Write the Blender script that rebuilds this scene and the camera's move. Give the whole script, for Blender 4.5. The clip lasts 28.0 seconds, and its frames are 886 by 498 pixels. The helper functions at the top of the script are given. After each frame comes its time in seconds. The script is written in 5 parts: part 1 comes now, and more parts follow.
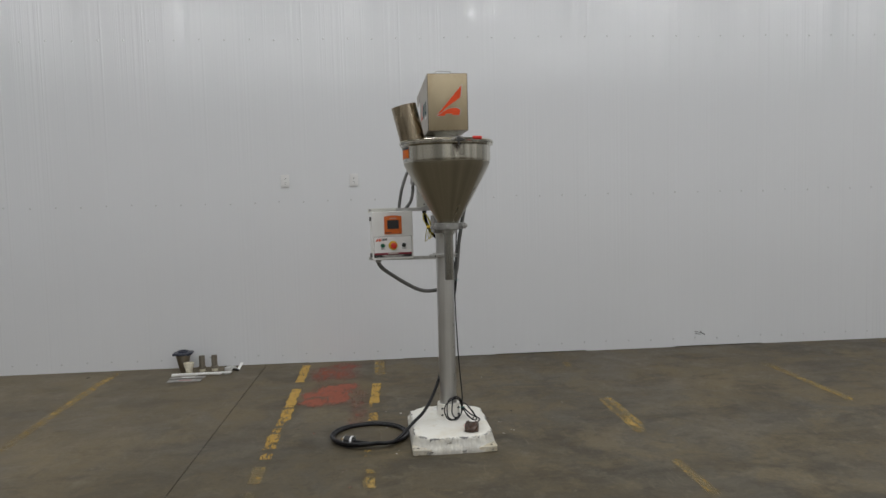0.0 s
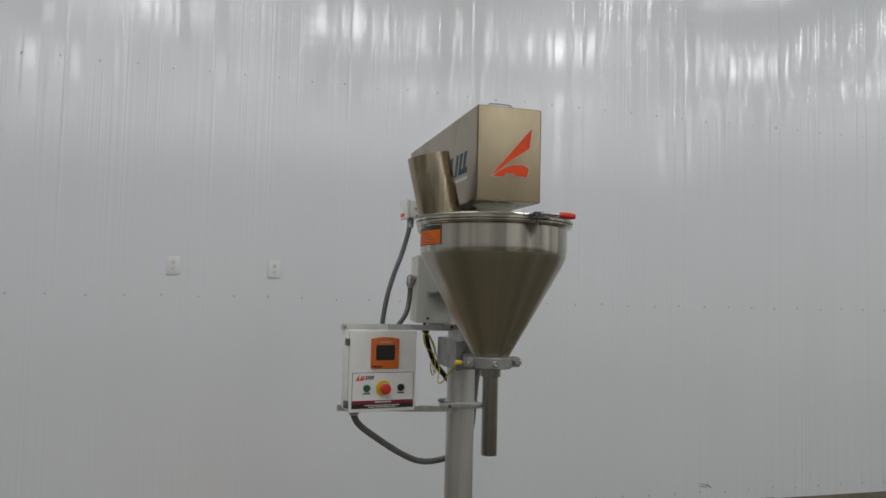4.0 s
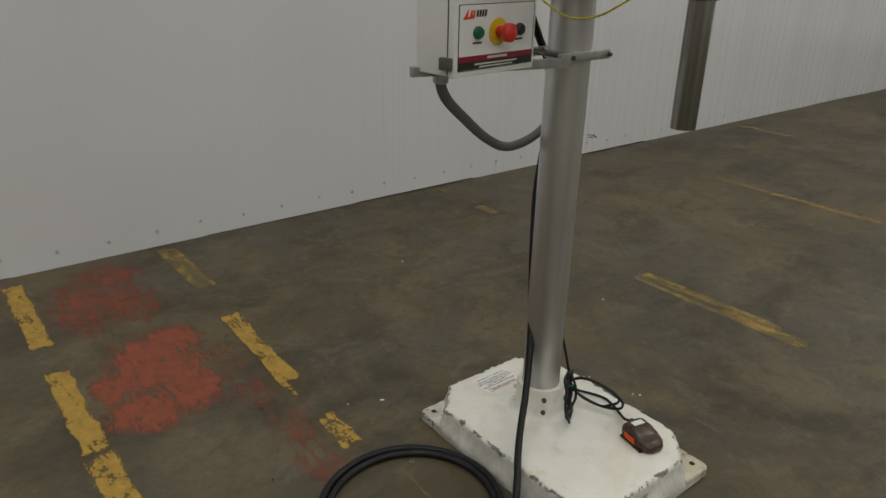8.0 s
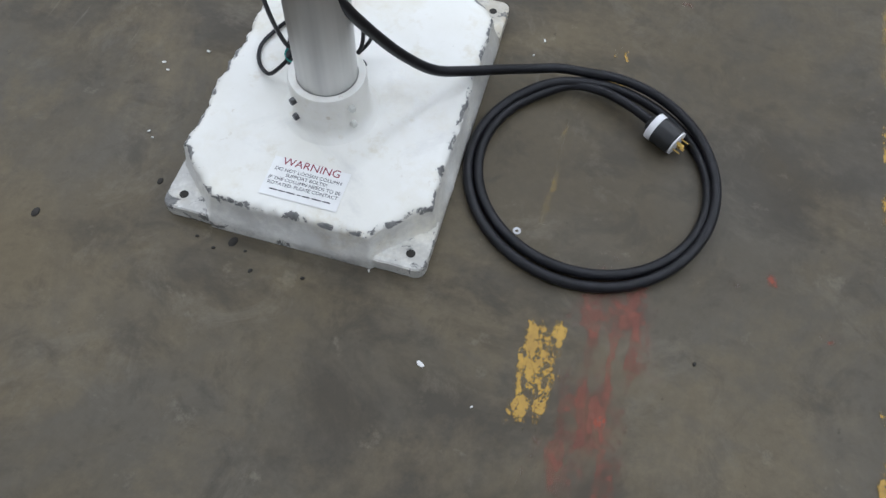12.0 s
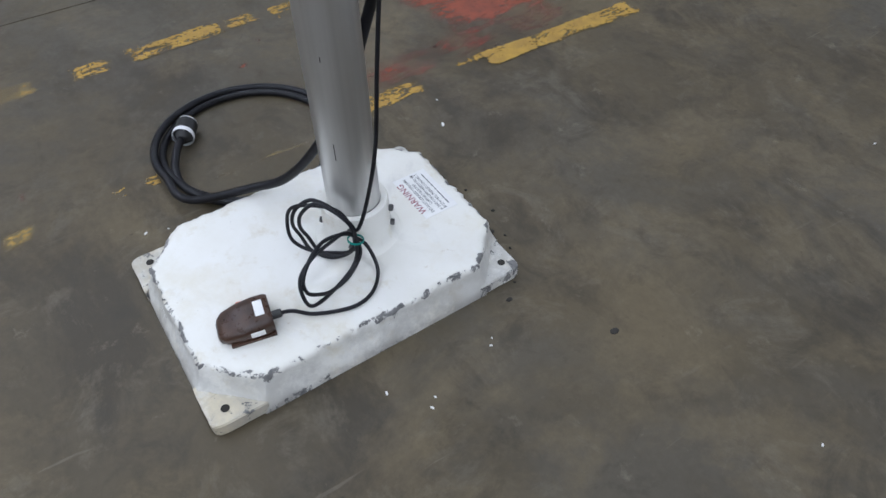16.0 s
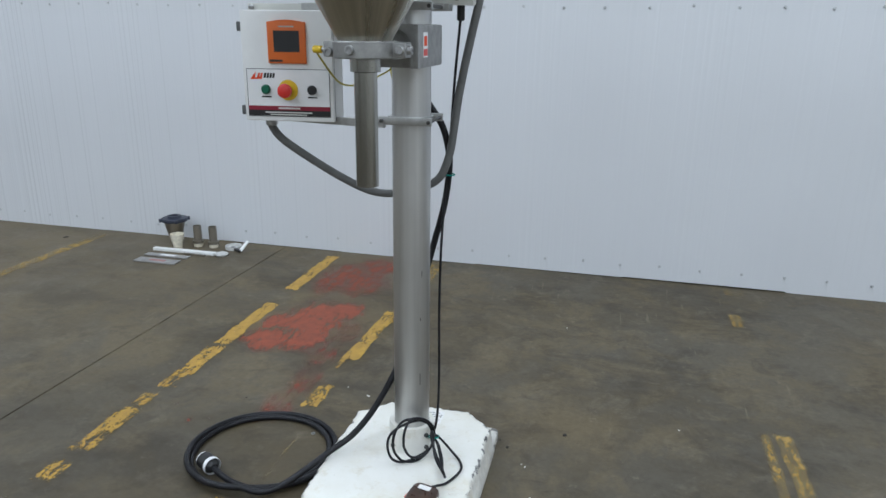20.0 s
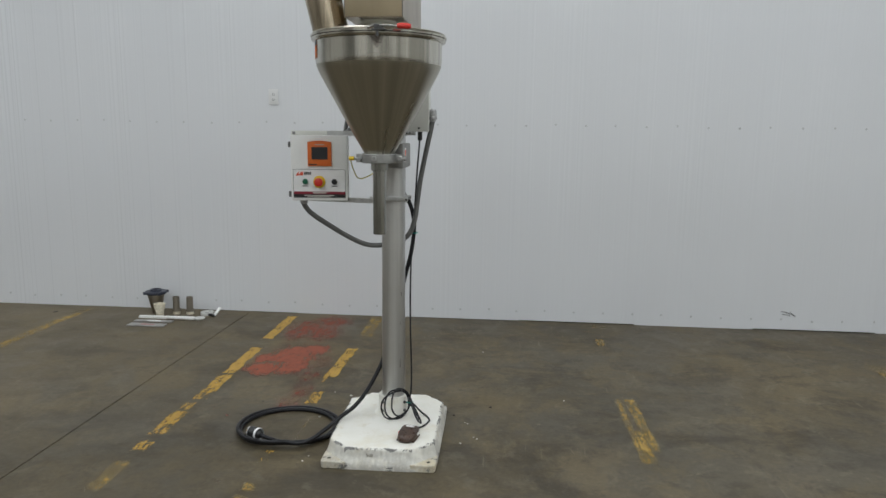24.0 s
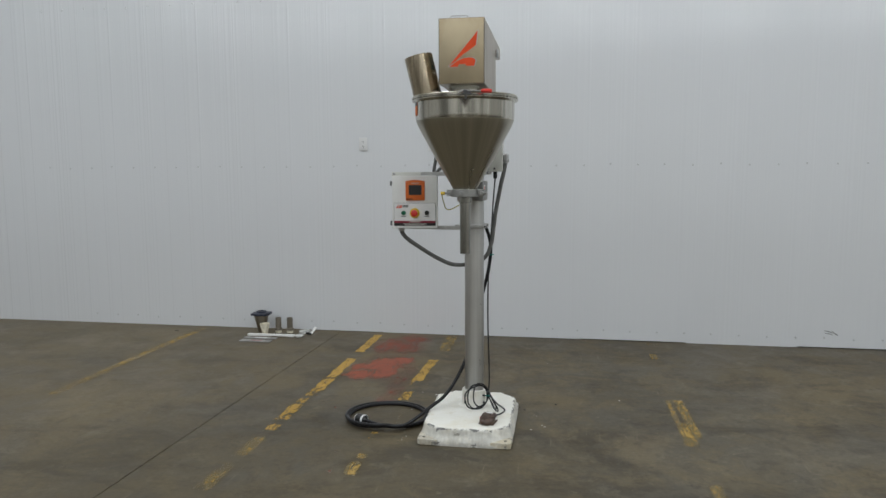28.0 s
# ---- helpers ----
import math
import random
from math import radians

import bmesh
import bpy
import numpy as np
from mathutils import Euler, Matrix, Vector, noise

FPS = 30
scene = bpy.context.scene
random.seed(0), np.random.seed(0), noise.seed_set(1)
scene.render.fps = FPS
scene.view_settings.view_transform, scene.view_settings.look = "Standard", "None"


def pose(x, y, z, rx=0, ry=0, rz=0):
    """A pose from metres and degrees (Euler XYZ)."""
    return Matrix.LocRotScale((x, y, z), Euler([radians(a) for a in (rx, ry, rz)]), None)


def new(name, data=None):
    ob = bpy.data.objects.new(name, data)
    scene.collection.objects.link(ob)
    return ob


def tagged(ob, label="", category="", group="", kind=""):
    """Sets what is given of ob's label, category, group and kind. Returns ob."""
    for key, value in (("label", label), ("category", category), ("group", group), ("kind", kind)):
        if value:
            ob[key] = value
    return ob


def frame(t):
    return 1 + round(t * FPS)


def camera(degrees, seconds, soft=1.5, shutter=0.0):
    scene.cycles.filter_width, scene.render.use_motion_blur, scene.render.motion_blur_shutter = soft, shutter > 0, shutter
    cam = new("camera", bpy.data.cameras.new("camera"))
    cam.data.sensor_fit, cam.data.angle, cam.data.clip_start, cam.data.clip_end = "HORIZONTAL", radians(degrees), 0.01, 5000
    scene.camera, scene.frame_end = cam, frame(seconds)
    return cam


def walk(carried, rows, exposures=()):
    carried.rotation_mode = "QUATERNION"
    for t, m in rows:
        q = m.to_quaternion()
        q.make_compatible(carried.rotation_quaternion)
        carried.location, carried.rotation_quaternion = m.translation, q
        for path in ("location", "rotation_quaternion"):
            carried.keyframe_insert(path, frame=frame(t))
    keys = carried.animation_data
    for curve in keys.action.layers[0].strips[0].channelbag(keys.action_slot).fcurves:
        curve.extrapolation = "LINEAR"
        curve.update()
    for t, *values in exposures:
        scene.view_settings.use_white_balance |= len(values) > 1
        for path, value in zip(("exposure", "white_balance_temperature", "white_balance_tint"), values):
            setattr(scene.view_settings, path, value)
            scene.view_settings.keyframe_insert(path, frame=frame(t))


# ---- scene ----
cam = camera(63.64, 28.0)
ROWS = [
    (0, 0.0736, 0.0493, 1.5599, -5.38, -4.06, -1.48),
    (0.5, 0.0405, 0.1679, 1.5852, -7.81, -2.71, -1.14),
    (1, 0.0791, 0.4216, 1.6142, -8.43, -0.22, -0.39),
    (1.5, 0.0474, 0.6987, 1.6120, -7.62, 0.39, 0.38),
    (2, -0.0378, 0.9416, 1.6242, -9.14, 1.55, 0.99),
    (2.5, -0.0428, 1.2078, 1.6165, -10.71, 2.84, 1.43),
    (3, -0.1217, 1.4728, 1.6206, -12.41, 3.58, 1.63),
    (3.5, -0.2398, 1.7293, 1.6332, -14.19, 3.54, 1.60),
    (4, -0.3824, 1.9545, 1.6455, -16.31, 3.26, 1.45),
    (4.5, -0.5343, 2.1252, 1.6483, -19.08, 3.19, 1.28),
    (5, -0.7157, 2.2833, 1.6561, -22.47, 3.35, 1.22),
    (5.5, -0.8193, 2.4004, 1.6522, -25.15, 3.50, 1.16),
    (6, -0.8571, 2.5983, 1.6468, -26.45, 3.68, 0.39),
    (6.5, -0.9165, 2.8123, 1.6154, -28.91, 1.97, 0.88),
    (7, -0.9849, 3.0442, 1.5776, -33.72, -4.32, 0.79),
    (7.5, -0.9687, 3.2649, 1.5042, -36.05, -12.19, 1.15),
    (8, -0.9161, 3.4701, 1.4306, -38.96, -22.90, 1.28),
    (8.5, -0.9591, 3.7321, 1.3525, -46.60, -29.13, 2.16),
    (9, -0.9633, 3.9939, 1.2900, -55.27, -38.21, 3.68),
    (9.5, -0.8825, 4.3377, 1.2750, -64.07, -48.57, -0.92),
    (10, -0.8301, 4.6781, 1.2352, -85.58, -52.30, 4.93),
    (10.5, -0.7010, 4.9881, 1.1932, -101.44, -55.60, 3.51),
    (11, -0.5042, 5.2526, 1.1682, -125.63, -58.95, 5.31),
    (11.5, -0.2366, 5.5040, 1.2219, -147.94, -60.30, 3.43),
    (12, 0.1101, 5.6020, 1.2050, -168.74, -61.01, 4.71),
    (12.5, 0.4820, 5.6505, 1.2046, -196.21, -58.67, 9.86),
    (13, 0.8088, 5.6289, 1.1787, -218.55, -57.01, 10.11),
    (13.5, 1.0742, 5.4603, 1.1700, -238.07, -55.75, 7.11),
    (14, 1.2738, 5.2134, 1.1709, -254.90, -54.54, 3.33),
    (14.5, 1.4028, 4.9573, 1.1738, -269.14, -53.04, 1.18),
    (15, 1.5204, 4.7212, 1.2070, -283.31, -51.64, 0.50),
    (15.5, 1.5721, 4.5128, 1.2082, -292.29, -50.56, -1.78),
    (16, 1.5755, 4.3088, 1.2550, -302.49, -47.70, -1.42),
    (16.5, 1.6750, 4.0470, 1.2979, -310.22, -44.58, -3.39),
    (17, 1.6499, 3.8665, 1.3105, -314.68, -40.45, 1.16),
    (17.5, 1.5516, 3.6761, 1.3106, -319.04, -40.30, -1.18),
    (18, 1.5134, 3.4215, 1.3529, -326.30, -33.74, 0.51),
    (18.5, 1.4766, 3.1895, 1.3974, -332.74, -28.86, 1.05),
    (19, 1.3137, 3.0653, 1.4012, -337.17, -24.80, -0.62),
    (19.5, 1.1879, 2.8922, 1.4219, -343.31, -20.55, 0.93),
    (20, 1.1125, 2.7210, 1.4444, -346.52, -17.29, 0.70),
    (20.5, 1.1406, 2.5661, 1.4499, -349.17, -12.77, 1.98),
    (21, 1.1236, 2.3778, 1.4654, -351.47, -10.43, 2.10),
    (21.5, 1.1105, 2.1625, 1.4781, -352.86, -10.24, 1.68),
    (22, 1.0945, 1.9484, 1.4886, -353.77, -10.82, 1.03),
    (22.5, 1.0695, 1.7642, 1.4976, -354.69, -10.81, 0.51),
    (23, 1.0296, 1.5916, 1.5057, -355.63, -10.27, -0.56),
    (23.5, 1.0025, 1.4362, 1.5105, -356.92, -9.17, -0.41),
    (24, 1.0326, 1.3187, 1.5097, -355.61, -9.38, 0.67),
    (24.5, 1.0204, 1.2039, 1.5131, -354.64, -8.62, 1.09),
    (25, 0.9742, 1.0931, 1.5095, -355.20, -9.26, -0.82),
    (25.5, 0.9860, 1.0014, 1.5138, -354.08, -8.91, 0.12),
    (26, 1.0087, 0.8618, 1.5120, -351.88, -8.54, 0.04),
    (26.5, 0.9621, 0.7515, 1.5226, -351.39, -7.51, -0.81),
    (27, 0.9515, 0.6496, 1.5202, -351.82, -6.97, -1.68),
    (27.5, 1.0030, 0.5988, 1.5210, -352.00, -6.49, -0.94),
    (28, 1.0199, 0.5393, 1.5037, -350.78, -6.15, -0.26),
]
# seconds, stops, kelvin, tint: the camera's own exposure and white balance on the way
EXPOSURES = [
    (0.0, -0.02, 6250, 10), (1.0, -0.12, 6230, 10), (5.0, -0.14, 6200, 9), (8.0, -0.34, 6650, 7), (9.0, -0.2, 6420, 5), (10.0, 0.02, 6050, 9), (11.0, 0.34, 5800, 13), (12.0, 0.42, 5500, 11), (13.5, 0.36, 5600, 11),
    (16.0, 0.36, 5370, 13), (18.0, 0.48, 5330, 13), (20.0, 0.5, 5450, 7), (23.0, 0.25, 5950, 7), (25.0, 0.18, 6050, 7), (28.0, 0.16, 6000, 7),
]
walk(cam, [(t, pose(x, y, z, 90 + pitch, 0, yaw) @ pose(0, 0, 0, 0, 0, roll)) for t, x, y, z, yaw, pitch, roll in ROWS], EXPOSURES)

# ---- light ----
scene.view_settings.exposure = 0.0
world = bpy.data.worlds.new("world")
scene.world = world
world.use_nodes = True
world.node_tree.nodes["Background"].inputs[0].default_value = (0.8, 0.9, 1.0, 1)
world.node_tree.nodes["Background"].inputs[1].default_value = 0.05

WALL_Y = 6.979
WALL_TURN = Matrix.Translation((0, WALL_Y, 0)) @ pose(0, 0, 0, 0, 0, -0.9) @ Matrix.Translation((0, -WALL_Y, 0))
CEIL = 5.6
# Row y=5.2 is an added fill brightening the upper wall; others match wall reflections.
for row_y, first in ((5.2, -6.7), (2.4, -8.0), (-0.6, -6.7), (-3.6, -8.0), (-6.6, -6.7)):
    for k in range(7):
        data = bpy.data.lights.new("high_bay_and_fill_lamp", "AREA")
        data.shape, data.size, data.size_y = "RECTANGLE", 1.1, 0.5
        data.energy, data.color = 31, (1.0, 0.985, 0.955)
        lamp = new("high_bay_and_fill_lamp", data)
        lamp.matrix_world = pose(first + 3.0 * k, row_y, CEIL - 0.35)

# ---- materials ----


class Net:
    """A small wrapper that adds and joins shader nodes."""

    def __init__(self, name):
        self.mat = bpy.data.materials.new(name)
        self.mat.use_nodes = True
        self.tree = self.mat.node_tree
        self.bsdf = self.tree.nodes["Principled BSDF"]
        self.out = self.tree.nodes["Material Output"]

    def add(self, kind, operation="", data_type="", attribute_name=""):
        node = self.tree.nodes.new(kind)
        if operation:
            node.operation = operation
        if data_type:
            node.data_type = data_type
        if attribute_name:
            node.attribute_name = attribute_name
        return node

    def put(self, socket, value):
        if hasattr(value, "is_linked"):
            self.tree.links.new(value, socket)
        elif hasattr(value, "__len__") and len(value) == 3 and socket.type == "RGBA":
            socket.default_value = (*value, 1)
        else:
            socket.default_value = value

    def coords(self, scale=(1, 1, 1), kind="Object"):
        tex = self.add("ShaderNodeTexCoord")
        mapping = self.add("ShaderNodeMapping")
        mapping.inputs["Scale"].default_value = scale
        self.tree.links.new(tex.outputs[kind], mapping.inputs[0])
        return mapping.outputs[0]

    def noise(self, scale, detail=4, rough=0.6, stretch=(1, 1, 1), distort=0.0, seed=0.0):
        node = self.add("ShaderNodeTexNoise")
        vec = self.coords(stretch)
        if seed:
            shift = self.add("ShaderNodeVectorMath", operation="ADD")
            self.put(shift.inputs[0], vec)
            shift.inputs[1].default_value = (seed, seed * 1.7, seed * 0.6)
            vec = shift.outputs[0]
        self.put(node.inputs["Vector"], vec)
        node.inputs["Scale"].default_value = scale
        node.inputs["Detail"].default_value = detail
        node.inputs["Roughness"].default_value = rough
        node.inputs["Distortion"].default_value = distort
        return node.outputs["Fac"]

    def ramp(self, fac, lo, hi, a=0.0, b=1.0):
        node = self.add("ShaderNodeMapRange")
        self.put(node.inputs["Value"], fac)
        for key, value in zip(("From Min", "From Max", "To Min", "To Max"), (lo, hi, a, b)):
            node.inputs[key].default_value = value
        return node.outputs[0]

    def math(self, op, a, b=0.0):
        node = self.add("ShaderNodeMath", operation=op)
        self.put(node.inputs[0], a)
        self.put(node.inputs[1], b)
        return node.outputs[0]

    def mix(self, fac, a, b):
        node = self.add("ShaderNodeMix", data_type="RGBA")
        self.put(node.inputs["Factor"], fac)
        self.put(node.inputs[6], a)
        self.put(node.inputs[7], b)
        return node.outputs[2]

    def attr(self, name):
        return self.add("ShaderNodeAttribute", attribute_name=name).outputs["Fac"]

    def bump(self, height, strength=0.3, distance=0.002):
        node = self.add("ShaderNodeBump")
        node.inputs["Strength"].default_value = strength
        node.inputs["Distance"].default_value = distance
        self.put(node.inputs["Height"], height)
        self.put(self.bsdf.inputs["Normal"], node.outputs[0])

    def set(self, color=None, rough=None, metal=None, spec=None, coat=None):
        for key, value in (("Base Color", color), ("Roughness", rough), ("Metallic", metal), ("Specular IOR Level", spec), ("Coat Weight", coat)):
            if value is not None:
                self.put(self.bsdf.inputs[key], value)
        return self


def plain(name, color, rough=0.5, metal=0.0, vary=0.12, scale=30, bump=0.0, spec=0.5):
    """A paint, plastic or metal with slight mottling and wear."""
    n = Net(name)
    f = n.noise(scale, 4)
    dark = tuple(c * (1 - vary) for c in color)
    light = tuple(min(1, c * (1 + vary)) for c in color)
    n.set(n.mix(n.ramp(f, 0.3, 0.7), dark, light), n.ramp(n.noise(scale * 2.3, 3), 0.3, 0.7, max(0.03, rough - 0.06), min(1, rough + 0.08)), metal, spec)
    if bump:
        n.bump(n.noise(scale * 4, 3), bump, 0.001)
    return n.mat


def steel(name, tone, rough, stretch, grain=60, low=0.95, smudge=0.0):
    """Brushed stainless steel with the grain along one axis."""
    n = Net(name)
    fine = n.noise(grain, 3, 0.5, stretch)
    broad = n.noise(3.5, 3, 0.5)
    dark = tuple(c * low for c in tone)
    col = n.mix(n.ramp(n.math("ADD", n.math("MULTIPLY", fine, 0.7), n.math("MULTIPLY", broad, 0.3)), 0.35, 0.65), dark, tone)
    if smudge:
        col = n.mix(n.ramp(n.noise(5.5, 5, 0.6, (1, 1, 0.6), seed=4), 0.46, 0.66, 0, smudge), col, tuple(c * k for c, k in zip(tone, (0.62, 0.55, 0.46))))
    n.set(col,
          n.ramp(n.math("ADD", n.math("MULTIPLY", fine, 0.5), n.math("MULTIPLY", broad, 0.5)), 0.3, 0.7, rough - 0.02, rough + 0.04), 1.0)
    n.bump(fine, 0.015, 0.0005)
    return n.mat


def round_steel(name, tone, rough, cx, cy, streaks=5.0, low=0.80):
    """Brushed steel of a turned part whose axis stands at cx, cy: the grain runs up its wall; colour stripes imitate
    reflections.
    """
    n = Net(name)
    vec = n.coords()
    off = n.add("ShaderNodeVectorMath", operation="SUBTRACT")
    n.put(off.inputs[0], vec)
    off.inputs[1].default_value = (cx, cy, 0)
    flat = n.add("ShaderNodeVectorMath", operation="MULTIPLY")
    n.put(flat.inputs[0], off.outputs[0])
    flat.inputs[1].default_value = (1, 1, 0)
    unit = n.add("ShaderNodeVectorMath", operation="NORMALIZE")
    n.put(unit.inputs[0], flat.outputs[0])

    def ring(scale, detail):
        node = n.add("ShaderNodeTexNoise")
        n.put(node.inputs["Vector"], unit.outputs[0])
        node.inputs["Scale"].default_value = scale
        node.inputs["Detail"].default_value = detail
        return node.outputs["Fac"]

    fine, wide = ring(streaks * 4, 2), ring(streaks, 1)
    smear = n.noise(2.5, 2, 0.4, (1, 1, 0.5))
    both = n.math("ADD", n.math("MULTIPLY", fine, 0.25), n.math("MULTIPLY", wide, 0.75))
    # Upright tone stripes painted in place of the room's reflections.
    dark = tuple(c * low for c in tone)
    col = n.mix(n.ramp(both, 0.38, 0.62), dark, tone)
    n.set(col, n.math("ADD", n.ramp(wide, 0.35, 0.65, rough - 0.02, rough + 0.03), n.ramp(smear, 0.4, 0.65, 0.0, 0.03)), 1.0)
    n.bump(wide, 0.12, 0.004)
    return n.mat


def make_concrete():
    n = Net("sealed_concrete")
    broad = n.noise(0.55, 5, 0.6, distort=0.25)
    mid = n.noise(2.6, 9, 0.70, distort=0.35, seed=3)
    drag = n.noise(2.2, 9, 0.72, (0.75, 1.25, 1), 0.35, seed=7)
    fine = n.noise(40, 6, 0.72)
    col = n.mix(n.ramp(broad, 0.38, 0.62), (0.0718, 0.0585, 0.0353), (0.1110, 0.0876, 0.0484))
    col = n.mix(n.ramp(n.noise(0.8, 6, 0.65, distort=0.4, seed=41), 0.48, 0.60, 0, 0.50), col, (0.0995, 0.0914, 0.0735))
    col = n.mix(n.ramp(mid, 0.49, 0.60, 0, 0.52), col, (0.1643, 0.1300, 0.0735))
    col = n.mix(n.ramp(drag, 0.49, 0.61, 0, 0.66), col, (0.0405, 0.0333, 0.0219))
    col = n.mix(n.ramp(n.noise(1.1, 8, 0.72, (1.3, 0.8, 1), 0.35, seed=13), 0.55, 0.66, 0, 0.44), col, (0.1966, 0.1537, 0.0847))
    col = n.mix(n.ramp(n.noise(5.5, 8, 0.74, distort=0.5, seed=17), 0.54, 0.66, 0, 0.42), col, (0.1805, 0.1558, 0.1098))
    col = n.mix(n.ramp(n.noise(7.5, 8, 0.72, distort=0.6, seed=53), 0.53, 0.66, 0, 0.50), col, (0.0382, 0.0322, 0.0219))
    col = n.mix(n.ramp(n.noise(13, 6, 0.7, seed=21), 0.63, 0.74, 0, 0.40), col, (0.2659, 0.2310, 0.1620))
    col = n.mix(n.ramp(n.noise(26, 3, 0.6, seed=5), 0.71, 0.76, 0, 0.6), col, (0.0266, 0.0220, 0.0145))
    scratch = n.math("MULTIPLY", n.ramp(n.noise(3, 3, 0.5, (14, 1.2, 1), 0.6, seed=61), 0.66, 0.72), n.ramp(n.noise(2.2, 3, 0.5, seed=67), 0.50, 0.60))
    col = n.mix(n.math("MULTIPLY", scratch, 0.35), col, (0.2197, 0.1913, 0.1396))
    col = n.mix(n.ramp(fine, 0.35, 0.7, 0, 0.25), col, (0.0462, 0.0381, 0.0242))
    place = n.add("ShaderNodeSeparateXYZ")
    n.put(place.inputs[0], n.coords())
    # Paler towards the wall and the west side, broken up by noise.
    west_tone = n.math("MULTIPLY", n.ramp(place.outputs[1], 3.2, 6.4), n.ramp(place.outputs[0], 0.2, -2.4))
    west_tone = n.math("MULTIPLY", west_tone, n.ramp(n.noise(1.3, 6, 0.65, distort=0.4, seed=71), 0.32, 0.62, 0.35, 1.0))
    col = n.mix(n.math("MULTIPLY", west_tone, 0.62), col, (0.1700, 0.1420, 0.0921))
    # Darker band between x 0.3 and -2, fading out north of y 5.3.
    dark_zone = n.math("MULTIPLY", n.ramp(place.outputs[0], 0.30, -0.25), n.ramp(place.outputs[0], -2.0, -1.0))
    dark_zone = n.math("MULTIPLY", n.math("MULTIPLY", dark_zone, n.ramp(place.outputs[1], 5.3, 4.5)), n.ramp(n.noise(1.7, 6, 0.65, distort=0.5, seed=83), 0.34, 0.60, 0.35, 1.0))
    col = n.mix(n.math("MULTIPLY", dark_zone, 0.42), col, (0.0577, 0.0470, 0.0291))
    n.set(col, n.ramp(n.math("ADD", n.math("MULTIPLY", mid, 0.8), n.math("MULTIPLY", fine, 0.2)), 0.38, 0.62, 0.48, 0.70), 0.0, 0.38)
    n.bump(n.math("ADD", n.math("MULTIPLY", fine, 0.4), mid), 0.13, 0.003)
    return n.mat


def make_wall_paint():
    n = Net("white_coated_steel_panel")
    streak = n.noise(5, 4, 0.6, (7, 1, 0.05))
    broad = n.noise(0.8, 4, 0.6)
    col = n.mix(n.ramp(streak, 0.3, 0.7), (0.702, 0.716, 0.742), (0.709, 0.723, 0.749))
    col = n.mix(n.ramp(broad, 0.35, 0.7, 0, 0.3), col, (0.665, 0.68, 0.70))
    scuff = n.noise(14, 5, 0.7, seed=4)
    col = n.mix(n.ramp(scuff, 0.72, 0.80, 0, 0.22), col, (0.42, 0.41, 0.40))
    n.set(col, 0.55, 0.0, 0.0, 1.0)
    n.put(n.bsdf.inputs["Coat Roughness"], n.ramp(n.noise(3, 3, 0.5, (6, 1, 0.2), seed=6), 0.3, 0.7, 0.12, 0.18))
    n.put(n.bsdf.inputs["Coat IOR"], 1.85)
    ridge = n.ramp(n.noise(4.2, 2, 0.5, (7, 1, 0.02), seed=12), 0.46, 0.70)
    low = n.noise(2.2, 2, 0.4, (7, 1, 0.03), seed=2)
    gloss = n.add("ShaderNodeBump")
    gloss.inputs["Strength"].default_value = 0.8
    gloss.inputs["Distance"].default_value = 0.0075
    n.put(gloss.inputs["Height"], n.math("ADD", ridge, n.math("MULTIPLY", low, 0.9)))
    n.put(n.bsdf.inputs["Coat Normal"], gloss.outputs[0])
    return n.mat


def make_floor_paint(name, light, dark, wear, film=1.0, ragged=5.6, soft=0.22):
    """Worn floor paint: where it has flaked off the concrete below shows through."""
    n = Net(name)
    cover = n.attr("cover")
    flake = n.math("ADD", n.math("MULTIPLY", n.noise(18, 8, 0.72, (1.8, 0.55, 1), 0.5), 0.62), n.math("MULTIPLY", n.noise(7, 6, 0.7, (1.3, 0.8, 1), 0.8, seed=31), 0.38))
    small = n.noise(85, 4, 0.7)
    cut = n.math("ADD", n.math("MULTIPLY", flake, 0.75), n.math("MULTIPLY", small, 0.25))
    mask = n.ramp(n.math("ADD", cover, n.math("MULTIPLY", n.math("SUBTRACT", cut, 0.5), ragged)), wear, wear + soft)
    n.set(n.mix(n.ramp(n.noise(22, 5, 0.7, seed=9), 0.35, 0.7), dark, light), 0.6, 0.0)
    clear = n.add("ShaderNodeBsdfTransparent")
    both = n.add("ShaderNodeMixShader")
    n.put(both.inputs[0], n.math("MULTIPLY", mask, film))
    n.tree.links.new(clear.outputs[0], both.inputs[1])
    n.tree.links.new(n.bsdf.outputs[0], both.inputs[2])
    n.tree.links.new(both.outputs[0], n.out.inputs[0])
    return n.mat


